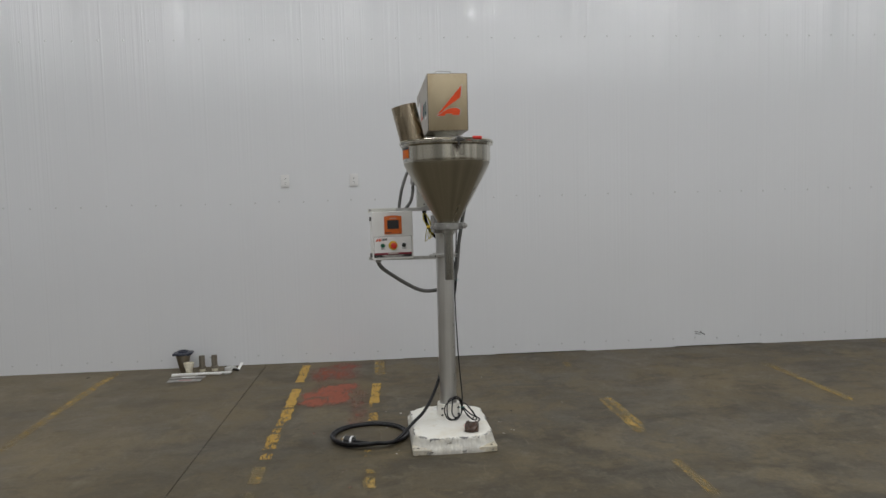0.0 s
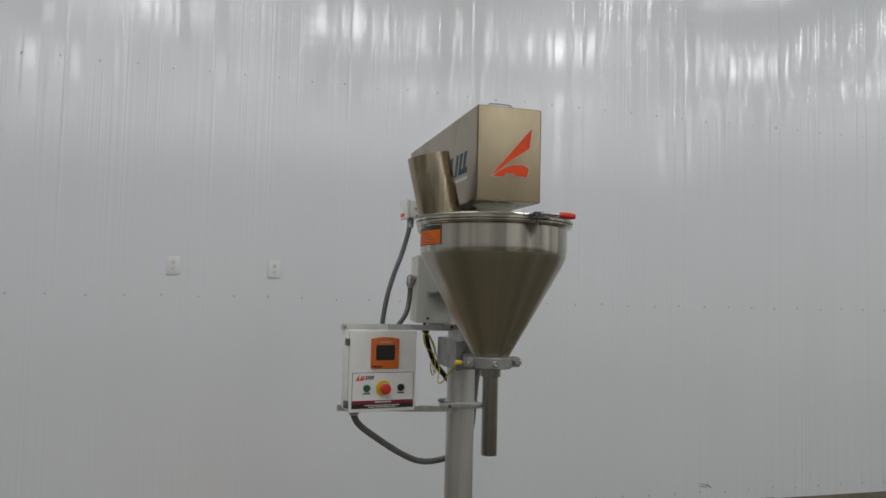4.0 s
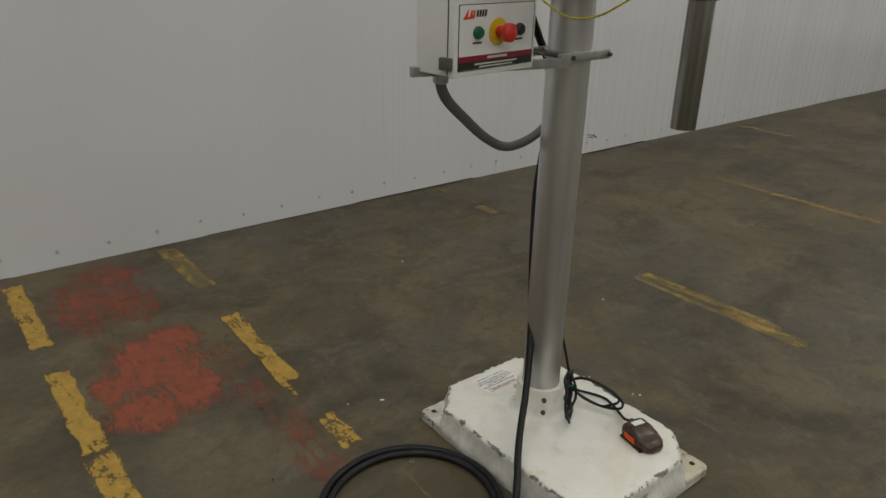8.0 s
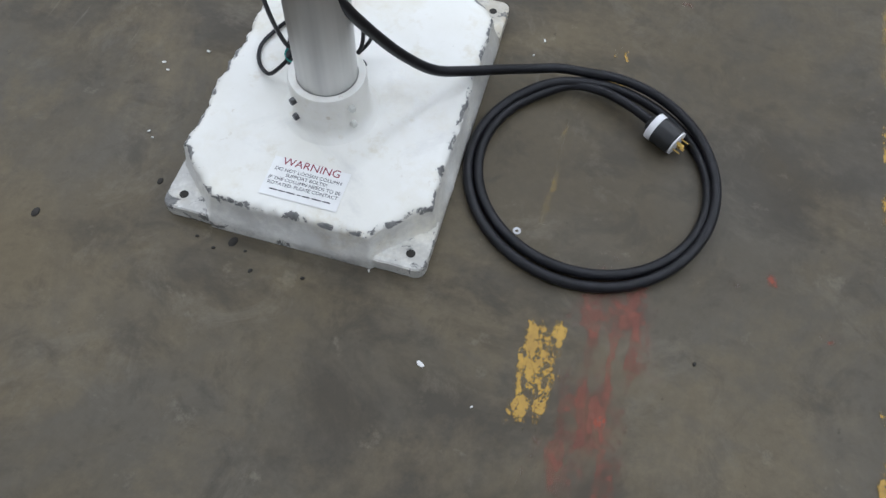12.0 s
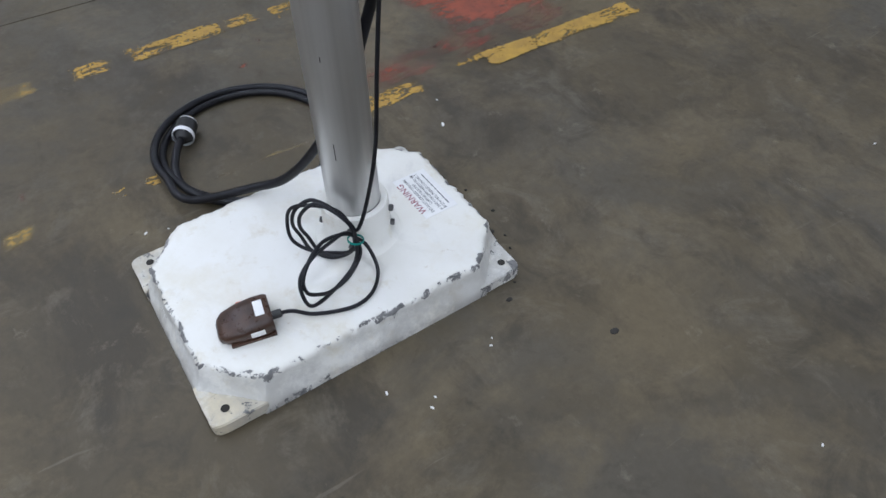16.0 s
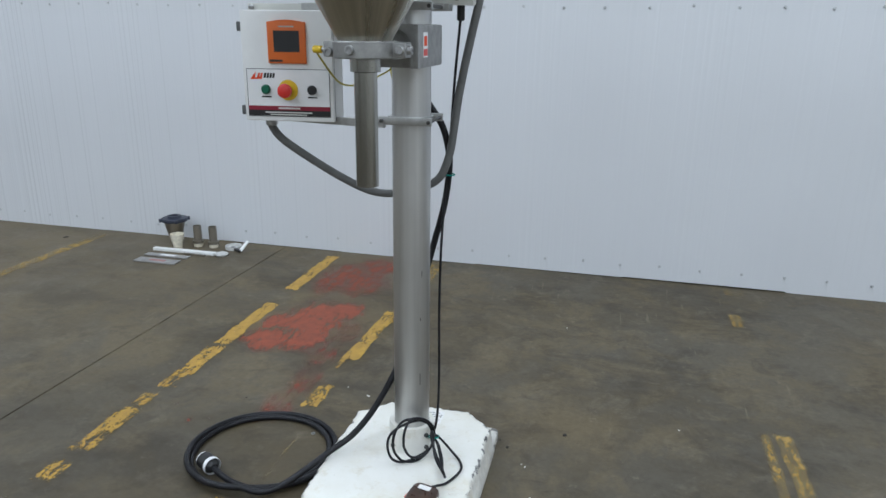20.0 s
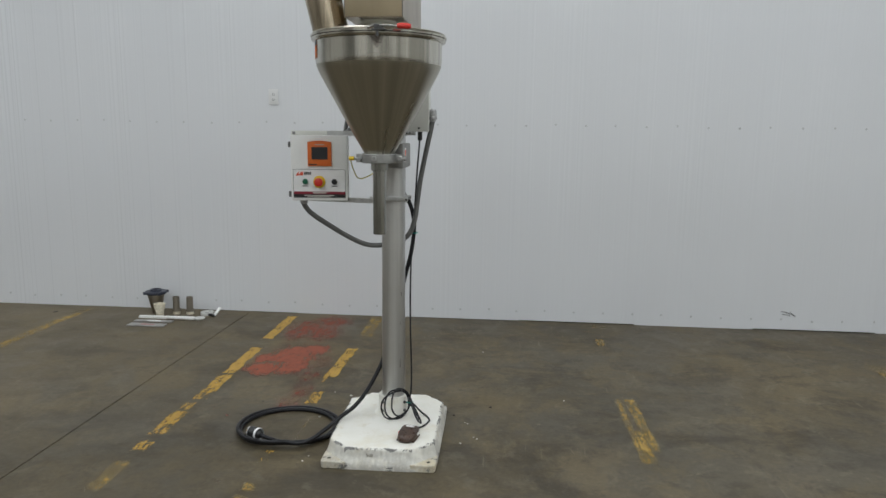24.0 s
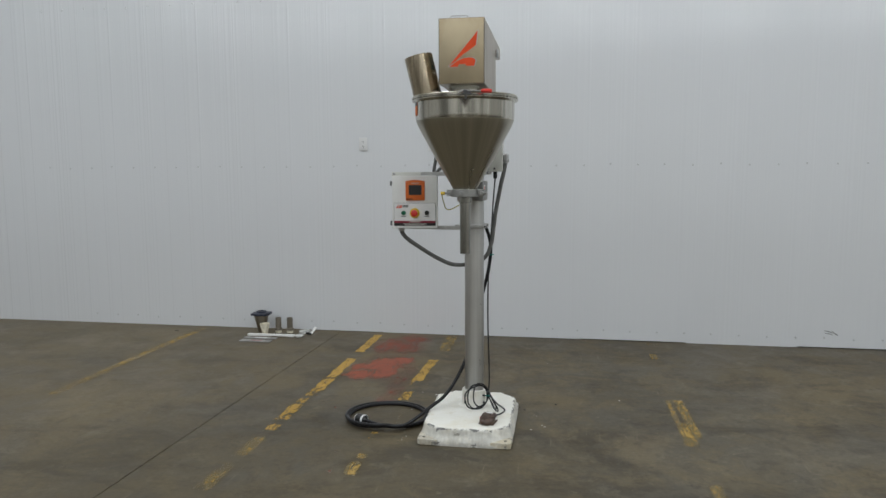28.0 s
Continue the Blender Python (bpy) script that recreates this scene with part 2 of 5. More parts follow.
def make_chipped_paint(name="chipped_white_enamel", stain=0.0):
    """White enamel on a casting, chipped to grey metal along the rims."""
    n = Net(name)
    rim = n.attr("rim")
    a = n.noise(21, 7, 0.75, distort=0.5)
    b = n.noise(60, 4, 0.6, seed=2)
    chip = n.ramp(n.math("ADD", n.math("MULTIPLY", rim, 0.60), n.math("MULTIPLY", a, 0.9)), 0.80, 0.825)
    spot = n.ramp(b, 0.745, 0.76)
    white = n.mix(n.ramp(n.noise(6, 5, 0.65, seed=5), 0.35, 0.72), (0.79, 0.780, 0.728), (0.73, 0.712, 0.638))
    white = n.mix(n.ramp(n.noise(11, 7, 0.72, seed=8), 0.56 - stain, 0.72 - stain, 0, 0.55 + stain), white, (0.52, 0.44, 0.27))
    white = n.mix(n.ramp(n.noise(3.2, 6, 0.7, (1, 1, 1), 0.8, seed=18), 0.58, 0.72, 0, 0.4), white, (0.50, 0.49, 0.46))
    white = n.mix(n.ramp(n.noise(4.5, 7, 0.72, seed=37), 0.50, 0.68, 0, 0.55), white, (0.66, 0.61, 0.47))
    white = n.mix(n.ramp(n.noise(31, 5, 0.7, seed=33), 0.66, 0.74, 0, 0.55), white, (0.42, 0.33, 0.20))
    grime = n.attr("grime")
    dirty = n.mix(n.noise(30, 5, 0.7, seed=25), (0.22, 0.21, 0.195), (0.46, 0.45, 0.42))
    white = n.mix(n.math("MULTIPLY", grime, n.ramp(n.noise(9, 6, 0.75, seed=15), 0.38, 0.56, 0.1, 1.0)), white, dirty)
    bare = n.mix(n.ramp(n.noise(45, 4, 0.7, seed=28), 0.3, 0.7), (0.085, 0.085, 0.085), (0.27, 0.265, 0.25))
    mask = n.math("MAXIMUM", chip, n.math("MULTIPLY", spot, 0.85))
    n.set(n.mix(mask, white, bare), n.ramp(mask, 0, 1, 0.42, 0.7), 0.0)
    n.bump(n.math("SUBTRACT", n.math("MULTIPLY", n.noise(40, 4), 0.35), mask), 0.6, 0.002)
    return n.mat


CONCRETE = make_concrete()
PANEL = make_wall_paint()
YELLOW = make_floor_paint("worn_yellow_floor_paint", (0.50, 0.31, 0.045), (0.33, 0.20, 0.04), 0.46)
RED = make_floor_paint("worn_red_floor_paint", (0.36, 0.090, 0.044), (0.23, 0.068, 0.038), 0.30, 0.82, 6.4, 0.45)
FAINT_YELLOW = make_floor_paint("thin_yellow_floor_paint", (0.48, 0.32, 0.080), (0.31, 0.215, 0.065), 0.26, 0.82, 5.0, 0.65)
FAINT_RED = make_floor_paint("thin_red_floor_paint", (0.34, 0.094, 0.050), (0.21, 0.060, 0.038), 0.26, 0.66, 5.6, 0.5)
RUST = make_floor_paint("brown_drip_stain", (0.10, 0.055, 0.03), (0.05, 0.03, 0.02), 0.0, 0.75, 2.4, 0.9)
ENAMEL = make_chipped_paint()
STAINED_ENAMEL = make_chipped_paint("stained_chipped_enamel", 0.23)
JOINT = plain("joint_filler", (0.045, 0.041, 0.035), 0.9)
PLASTER = plain("plain_wall_paint", (0.76, 0.75, 0.72), 0.8, scale=2)
CEILING = plain("ceiling_paint", (0.68, 0.68, 0.67), 0.8, scale=2)
# One steel, two painted tones: floor reflection on the cone, bright room reflection above.
HOPPER_STEEL = round_steel("brushed_hopper_steel_sheen", (0.49, 0.465, 0.39), 0.29, 0.518 - 0.526, 4.384 - 4.66)
BAND_STEEL = round_steel("hopper_wall_reflection_stripes", (0.68, 0.655, 0.58), 0.21, 0.518 - 0.526, 4.384 - 4.66, 6.0, 0.52)
HEAD_STEEL = steel("brushed_cover_steel", (0.35, 0.295, 0.215), 0.28, (1, 1, 0.25), 5, 0.88, 0.75)
# Paler copy of the cover steel; the front's reflected brightness is in its tone.
FRONT_STEEL = steel("mottled_front_plate_lit_tone", (0.47, 0.395, 0.270), 0.42, (1, 1, 0.6), 9, 0.86, 0.55)
TUBE_STEEL = steel("brushed_tube_steel", (0.46, 0.39, 0.285), 0.25, (1, 1, 0.02), 40, 0.58)
SPOUT_STEEL = steel("streaked_spout_steel", (0.44, 0.435, 0.40), 0.24, (1, 1, 0.02), 40, 0.5)
POLE_STEEL = steel("satin_aluminium_column", (0.70, 0.70, 0.69), 0.42, (1, 1, 0.03), 28, 0.74)
CAST = plain("grey_cast_aluminium", (0.33, 0.33, 0.32), 0.48, 0.75, 0.2, 25, 0.2)
HINGE = plain("dark_grey_hinge", (0.12, 0.12, 0.12), 0.5, 0.4, 0.2, 60)
BRACKET = plain("satin_bracket_steel", (0.46, 0.46, 0.45), 0.42, 0.9, 0.15, 40)
ZINC = plain("zinc_fitting", (0.42, 0.42, 0.42), 0.4, 0.9, 0.2, 60)
OUTLET = plain("white_outlet_plastic", (0.70, 0.70, 0.70), 0.4, 0, 0.04, 20)
SCREW = plain("pale_coated_screw", (0.46, 0.47, 0.48), 0.45, 0.3, 0.15, 60)
DARK_IRON = plain("dark_bolt_steel", (0.10, 0.10, 0.10), 0.45, 0.8, 0.3, 80)
WHITE = plain("white_enamel", (0.78, 0.78, 0.765), 0.38, 0, 0.05, 8)
CREAM = plain("light_grey_enamel", (0.60, 0.60, 0.555), 0.45, 0, 0.06, 8)
LABEL_WHITE = plain("white_label_film", (0.80, 0.80, 0.80), 0.4, 0, 0.04, 20)
PAPER = plain("silvery_label_film", (0.78, 0.775, 0.75), 0.35, 0, 0.04, 40)
ORANGE = plain("orange_plastic", (0.64, 0.14, 0.018), 0.5, 0, 0.06, 20)
ORANGE_LABEL = plain("orange_label_film", (0.66, 0.15, 0.012), 0.6, 0, 0.08, 20, 0.0, 0.2)
PALE_FILM = plain("pale_backing_film", (0.42, 0.40, 0.36), 0.45, 0, 0.06, 20)
LOGO_RED = plain("orange_red_film", (0.72, 0.085, 0.025), 0.6, 0, 0.06, 20, 0.0, 0.2)
LOGO_GREY = plain("slate_green_film", (0.055, 0.095, 0.10), 0.6, 0, 0.1, 20, 0.0, 0.2)
SCREEN = plain("dark_screen_glass", (0.018, 0.018, 0.02), 0.12, 0, 0.1, 10)
BLACK = plain("black_plastic", (0.018, 0.018, 0.018), 0.4, 0, 0.2, 40)
RUBBER = plain("black_rubber_cable", (0.007, 0.007, 0.009), 0.40, 0, 0.6, 28, 0.2, 0.32)
GREY_HOSE = plain("grey_liquid_tight_conduit", (0.115, 0.115, 0.11), 0.5, 0, 0.12, 30)
YELLOW_PLASTIC = plain("yellow_plastic", (0.72, 0.50, 0.02), 0.4, 0, 0.05, 30)
RED_PLASTIC = plain("red_plastic", (0.60, 0.035, 0.025), 0.35, 0, 0.08, 30)
GREEN = plain("green_plastic", (0.008, 0.115, 0.06), 0.35, 0, 0.1, 30)
GREEN_LABEL = plain("pale_green_label", (0.30, 0.50, 0.36), 0.5, 0, 0.1, 60)
MAROON = plain("dark_red_print", (0.22, 0.012, 0.03), 0.4, 0, 0.05, 30)
BROWN = plain("brown_enamel", (0.046, 0.023, 0.013), 0.30, 0, 0.45, 30)
LEAD = plain("green_and_yellow_lead", (0.50, 0.42, 0.03), 0.45, 0, 0.6, 90)
BRASS = plain("brass", (0.62, 0.42, 0.12), 0.3, 1.0, 0.1, 60)
TEAL = plain("green_cable_tie", (0.0, 0.22, 0.18), 0.5)
PLASTIC_WHITE = plain("white_plastic_stock", (0.80, 0.80, 0.78), 0.5, 0, 0.05, 20)
STAINED_PLASTIC = plain("stained_white_plastic", (0.72, 0.67, 0.54), 0.55, 0, 0.22, 40)
DIRTY_STEEL = steel("dull_strainer_steel", (0.34, 0.31, 0.26), 0.42, (1, 1, 0.1), 60)
BLUE_BLACK = plain("blue_black_plastic", (0.03, 0.035, 0.055), 0.4, 0, 0.25, 30)
PALE_METAL = plain("dull_aluminium_plate", (0.38, 0.37, 0.36), 0.5, 0.6, 0.2, 20)
CLEAR_PLASTIC = plain("cloudy_plastic", (0.55, 0.55, 0.53), 0.25, 0, 0.15, 20)
PALE_RED = plain("faded_pink_print", (0.36, 0.20, 0.19), 0.6, 0, 0.3, 60)
BLUE = plain("blue_print", (0.03, 0.04, 0.22), 0.5)
CHIP = plain("paint_flake_white", (0.75, 0.74, 0.70), 0.6)
# Real dirt crumbs, also the painted shade of bolt holes and the wall-foot gap.
DIRT_AND_SHADE = plain("dark_dirt_and_shade", (0.03, 0.027, 0.022), 0.9)

# ---- building helpers ----
SHIFT = {}
OFFSET = Vector((0, 0, 0))


def thing(name, at, label, category, group="", kind=""):
    ob = new(name)
    ob.empty_display_size = 0.05
    ob.location = at
    SHIFT[ob.name] = Vector(at)
    return tagged(ob, label, category, group, kind)


def part(name, bm, material, parent=None, label="", smooth=True, sharp=38):
    me = bpy.data.meshes.new(name)
    if parent is not None:
        bmesh.ops.translate(bm, verts=bm.verts, vec=OFFSET - SHIFT[parent.name])
    bm.to_mesh(me)
    bm.free()
    me.materials.append(material)
    if smooth:
        me.shade_smooth()
        me.set_sharp_from_angle(angle=radians(sharp))
    ob = new(name, me)
    ob.parent = parent
    SHIFT[ob.name] = SHIFT[parent.name] if parent is not None else Vector()
    return tagged(ob, label) if label else ob


def box(x0, x1, y0, y1, z0, z1, bevel=0.0, m=None, bm=None, seg=2):
    own = bmesh.new()
    bmesh.ops.create_cube(own, size=1, matrix=Matrix.LocRotScale(((x0 + x1) / 2, (y0 + y1) / 2, (z0 + z1) / 2), None, (x1 - x0, y1 - y0, z1 - z0)))
    if bevel:
        bmesh.ops.bevel(own, geom=own.edges[:], offset=bevel, segments=seg, affect="EDGES", profile=0.6)
    if m is not None:
        bmesh.ops.transform(own, matrix=m, verts=own.verts)
    return join(bm, own)


def join(bm, own):
    if bm is None:
        return own
    me = bpy.data.meshes.new("join")
    own.to_mesh(me)
    own.free()
    bm.from_mesh(me)
    bpy.data.meshes.remove(me)
    return bm


def lathe(profile, m=None, seg=40, bm=None, caps=True):
    """Turns rows of (radius, height) round the z axis."""
    own = bmesh.new()
    rings = []
    for r, z in profile:
        if r < 1e-6:
            rings.append([own.verts.new((0, 0, z))])
        else:
            rings.append([own.verts.new((r * math.cos(2 * math.pi * k / seg), r * math.sin(2 * math.pi * k / seg), z)) for k in range(seg)])
    for a, b in zip(rings, rings[1:]):
        for k in range(seg):
            q = [a[k % len(a)], a[(k + 1) % len(a)], b[(k + 1) % len(b)], b[k % len(b)]]
            q = list(dict.fromkeys(q))
            if len(q) > 2:
                own.faces.new(q)
    if caps:
        for ring in (rings[0], rings[-1]):
            if len(ring) > 2:
                own.faces.new(ring)
    bmesh.ops.recalc_face_normals(own, faces=own.faces)
    if m is not None:
        bmesh.ops.transform(own, matrix=m, verts=own.verts)
    return join(bm, own)


def along(a, b):
    """A pose at a whose z axis points to b."""
    way = Vector(b) - Vector(a)
    return Matrix.Translation(a) @ way.to_track_quat("Z", "Y").to_matrix().to_4x4()


def rod(a, b, r, seg=16, bevel=0.0, bm=None):
    length = (Vector(b) - Vector(a)).length
    e = min(bevel, r * 0.5)
    prof = [(r - e, 0), (r, e), (r, length - e), (r - e, length)] if e else [(r, 0), (r, length)]
    return lathe(prof, along(a, b), seg, bm)


def smooth_path(points, steps=8):
    pts = [Vector(p) for p in points]
    pts = [pts[0] * 2 - pts[1], *pts, pts[-1] * 2 - pts[-2]]
    out = []
    for i in range(1, len(pts) - 2):
        p0, p1, p2, p3 = pts[i - 1 : i + 3]
        for k in range(steps):
            t = k / steps
            out.append(0.5 * (2 * p1 + (p2 - p0) * t + (2 * p0 - 5 * p1 + 4 * p2 - p3) * t * t + (3 * p1 - p0 - 3 * p2 + p3) * t * t * t))
    out.append(pts[-2])
    return out


def tube(path, r, seg=10, bm=None, rib=0.0):
    """A round cable along a path."""
    own = bmesh.new()
    n = len(path)
    rings, side = [], None
    for i, p in enumerate(path):
        way = (path[min(i + 1, n - 1)] - path[max(i - 1, 0)]).normalized()
        if side is None:
            side = way.orthogonal().normalized()
        side = (side - way * side.dot(way)).normalized()
        up = way.cross(side)
        rr = r + (rib if i % 2 else 0)
        rings.append([own.verts.new(p + rr * (math.cos(2 * math.pi * k / seg) * side + math.sin(2 * math.pi * k / seg) * up)) for k in range(seg)])
    for a, b in zip(rings, rings[1:]):
        for k in range(seg):
            own.faces.new((a[k], a[(k + 1) % seg], b[(k + 1) % seg], b[k]))
    own.faces.new(rings[0][::-1])
    own.faces.new(rings[-1])
    bmesh.ops.recalc_face_normals(own, faces=own.faces)
    return join(bm, own)


def prism(poly, depth, m=None, bm=None, bevel=0.0):
    """A flat polygon in x and y, thickened along z."""
    own = bmesh.new()
    low = [own.verts.new((x, y, 0)) for x, y in poly]
    high = [own.verts.new((x, y, depth)) for x, y in poly]
    own.faces.new(low[::-1])
    own.faces.new(high)
    for k in range(len(poly)):
        own.faces.new((low[k], low[(k + 1) % len(poly)], high[(k + 1) % len(poly)], high[k]))
    bmesh.ops.recalc_face_normals(own, faces=own.faces)
    if bevel:
        bmesh.ops.bevel(own, geom=own.edges[:], offset=bevel, segments=2, affect="EDGES")
    if m is not None:
        bmesh.ops.transform(own, matrix=m, verts=own.verts)
    return join(bm, own)


def bolt(at, way, r=0.006, h=0.005, bm=None):
    return lathe([(r, 0), (r, h * 0.8), (r * 0.85, h)], along(at, Vector(at) + Vector(way)), 6, bm)


def letters(text, size, m, bm=None, align="LEFT"):
    """Raised letters in Blender's own font, in the x-y plane of m."""
    data = bpy.data.curves.new("letters", "FONT")
    data.body, data.size, data.extrude, data.align_x = text, size, 0.0002, align
    ob = bpy.data.objects.new("letters", data)
    me = bpy.data.meshes.new_from_object(ob)
    own = bmesh.new()
    own.from_mesh(me)
    bmesh.ops.transform(own, matrix=m, verts=own.verts)
    bpy.data.objects.remove(ob)
    bpy.data.curves.remove(data)
    bpy.data.meshes.remove(me)
    return join(bm, own)


def upright(x, y, z, yaw=0.0):
    """A pose whose x-y plane stands upright and faces -y (turned by yaw); x to the right, y up."""
    return pose(x, y, z, 90, 0, yaw)


# ---- structure ----
def build_floor():
    bm = bmesh.new()
    x0, x1, y0, y1 = -12.0, 13.0, -10.0, WALL_Y + 0.25
    a, b, g = -1.005, -1.46, 0.0030

    def slab(corners):
        top = [bm.verts.new((x, y, 0)) for x, y in corners]
        low = [bm.verts.new((x, y, -0.15)) for x, y in corners]
        bm.faces.new(top)
        bm.faces.new(low[::-1])
        for k in range(4):
            bm.faces.new((top[k], low[k], low[(k + 1) % 4], top[(k + 1) % 4]))

    slab([(x0, y0), (b - g, y0), (a - g, y1), (x0, y1)])
    slab([(b + g, y0), (x1, y0), (x1, y1), (a + g, y1)])
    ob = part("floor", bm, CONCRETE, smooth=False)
    tagged(ob, "stained brown-grey sealed concrete warehouse floor", "floor", kind="structure")
    fill = part("floor_joint", box(-1.6, -0.9, y0, y1, -0.14, -0.004), JOINT, smooth=False)
    tagged(fill, "dark saw-cut joint in the concrete floor", "floor joint", kind="structure")


def build_wall():
    wall = part("wall_north", box(-12, 13, WALL_Y + 0.05, WALL_Y + 0.25, 0, CEIL), PLASTER, smooth=False)
    tagged(wall, "white ribbed metal liner panel wall with screw rows", "wall", kind="structure")
    pitch, width = 0.2286, 0.9144
    prof = []
    for k in range(4):
        s = k * pitch
        for dx, d in ((0.0, 0.0), (0.014, 0.0), (0.028, 0.0001), (0.040, 0.0001), (0.054, 0.0)):
            prof.append((s + dx, d))
    prof.append((width, 0.0))
    rows_z = [0.010, 0.5, 1.58, 3.1, 4.5, CEIL]

    def panel_mesh():
        bm = bmesh.new()
        cols = []
        for x, d in prof:
            cols.append([bm.verts.new((x, -0.012 + d, z)) for z in rows_z])
        back = [[bm.verts.new((x, 0.012, z)) for z in (rows_z[0], rows_z[-1])] for x in (0, width)]
        for c, e in zip(cols, cols[1:]):
            for k in range(len(rows_z) - 1):
                bm.faces.new((c[k], e[k], e[k + 1], c[k + 1]))
        bm.faces.new([back[0][0], *[c[0] for c in cols], back[1][0]][::-1])
        me = bpy.data.meshes.new("wall_panel")
        bmesh.ops.recalc_face_normals(bm, faces=bm.faces)
        bm.to_mesh(me)
        bm.free()
        me.materials.append(PANEL)
        me.shade_smooth()
        me.set_sharp_from_angle(angle=radians(50))
        return me

    me = panel_mesh()
    rng = random.Random(5)
    for k in range(-14, 12):
        ob = new("wall_panel", me)
        ob.parent = wall
        ob.location = (1.222 + k * width, WALL_Y + 0.01, rng.choice((-0.0095, -0.009, -0.008, -0.006, -0.002)))
    # Dark strip behind the panels, painted for the shade in the gap below them.
    foot = part("wall_foot_shade", box(-12, 13, WALL_Y + 0.030, WALL_Y + 0.049, 0, 0.05), DIRT_AND_SHADE, smooth=False)
    foot.parent = wall
    screw = lathe([(0.0085, 0), (0.0085, 0.0012), (0.005, 0.0016), (0.005, 0.0045), (0.004, 0.0055), (0, 0.0055)], pose(0, 0, 0, 90, 0, 0), 8)
    sme = bpy.data.meshes.new("screw")
    screw.to_mesh(sme)
    screw.free()
    sme.materials.append(SCREW)
    for z, start, lo, hi in ((1.562, -1.285, -12, 42), (3.088, -1.275, -12, 42), (0.085, 0.06, -16, 36)):
        for k in range(lo, hi):
            ob = new("screw", sme)
            ob.parent = wall
            ob.location = (start + k * pitch + rng.uniform(-0.006, 0.006), WALL_Y - 0.004, z + rng.uniform(-0.008, 0.008))
    for pts in ([(3.255, 0.150), (3.285, 0.147), (3.310, 0.138), (3.345, 0.128), (3.365, 0.112)], [(3.262, 0.128), (3.295, 0.126), (3.322, 0.118)], [(3.318, 0.150), (3.335, 0.134), (3.350, 0.118)]):
        scuff = part("scuff_mark", tube(smooth_path([(x, WALL_Y - 0.0022, z) for x, z in pts], 4), 0.0028, 6), HINGE, smooth=False)
        scuff.parent = wall
    wall.matrix_world = WALL_TURN
    # Unseen walls and ceiling, added to close the room and feed reflections.
    for name, dims in (("wall_south", (-12, 13, -10.2, -10.0)), ("wall_west", (-12.2, -12, -10.2, WALL_Y + 0.25)), ("wall_east", (13, 13.2, -10.2, WALL_Y + 0.25))):
        ob = part(name, box(*dims, 0, CEIL), PLASTER, smooth=False)
        tagged(ob, "plain unseen wall added to close the room", "wall", kind="structure")
    ob = part("ceiling", box(-12.2, 13.2, -10.2, WALL_Y + 0.25, CEIL, CEIL + 0.1), CEILING, smooth=False)
    tagged(ob, "plain light unseen ceiling added to close the room", "ceiling", kind="structure")


def marking(x0, x1, y0, y1, material, label, full=1.0, lump=None, lift=0.0016, skew=0.0):
    """A patch of floor paint whose coverage falls off towards its edge."""
    step = 0.012 if (x1 - x0) * (y1 - y0) < 0.12 else 0.02
    pad = 0.02
    nx, ny = max(6, int((x1 - x0 + 2 * pad) / step)), max(6, int((y1 - y0 + 2 * pad) / step))
    bm = bmesh.new()
    cover = []
    grid = []
    for j in range(ny + 1):
        row = []
        for i in range(nx + 1):
            x, y = x0 - pad + (x1 - x0 + 2 * pad) * i / nx, y0 - pad + (y1 - y0 + 2 * pad) * j / ny
            if lump:
                c = max(1 - ((x - cx) / rx) ** 2 - ((y - cy) / ry) ** 2 for cx, cy, rx, ry in lump)
                c = max(-1.0, min(1.0, c * 1.25)) * full
            else:
                edge = min(x - x0, x1 - x, (y - y0) * 0.5, (y1 - y) * 0.5)
                c = max(-1.0, min(1.0, edge / 0.014)) * full if edge > 0 else edge / 0.01
            cover.append(max(-1.0, c))
            row.append(bm.verts.new((x + skew * (y - y0), y, lift)))
        grid.append(row)
    for j in range(ny):
        for i in range(nx):
            bm.faces.new((grid[j][i], grid[j][i + 1], grid[j + 1][i + 1], grid[j + 1][i]))
    ob = part("floor_marking", bm, material, smooth=False)
    layer = ob.data.attributes.new("cover", "FLOAT", "POINT")
    layer.data.foreach_set("value", cover)
    tagged(ob, label, "floor marking", "floor markings", "structure")


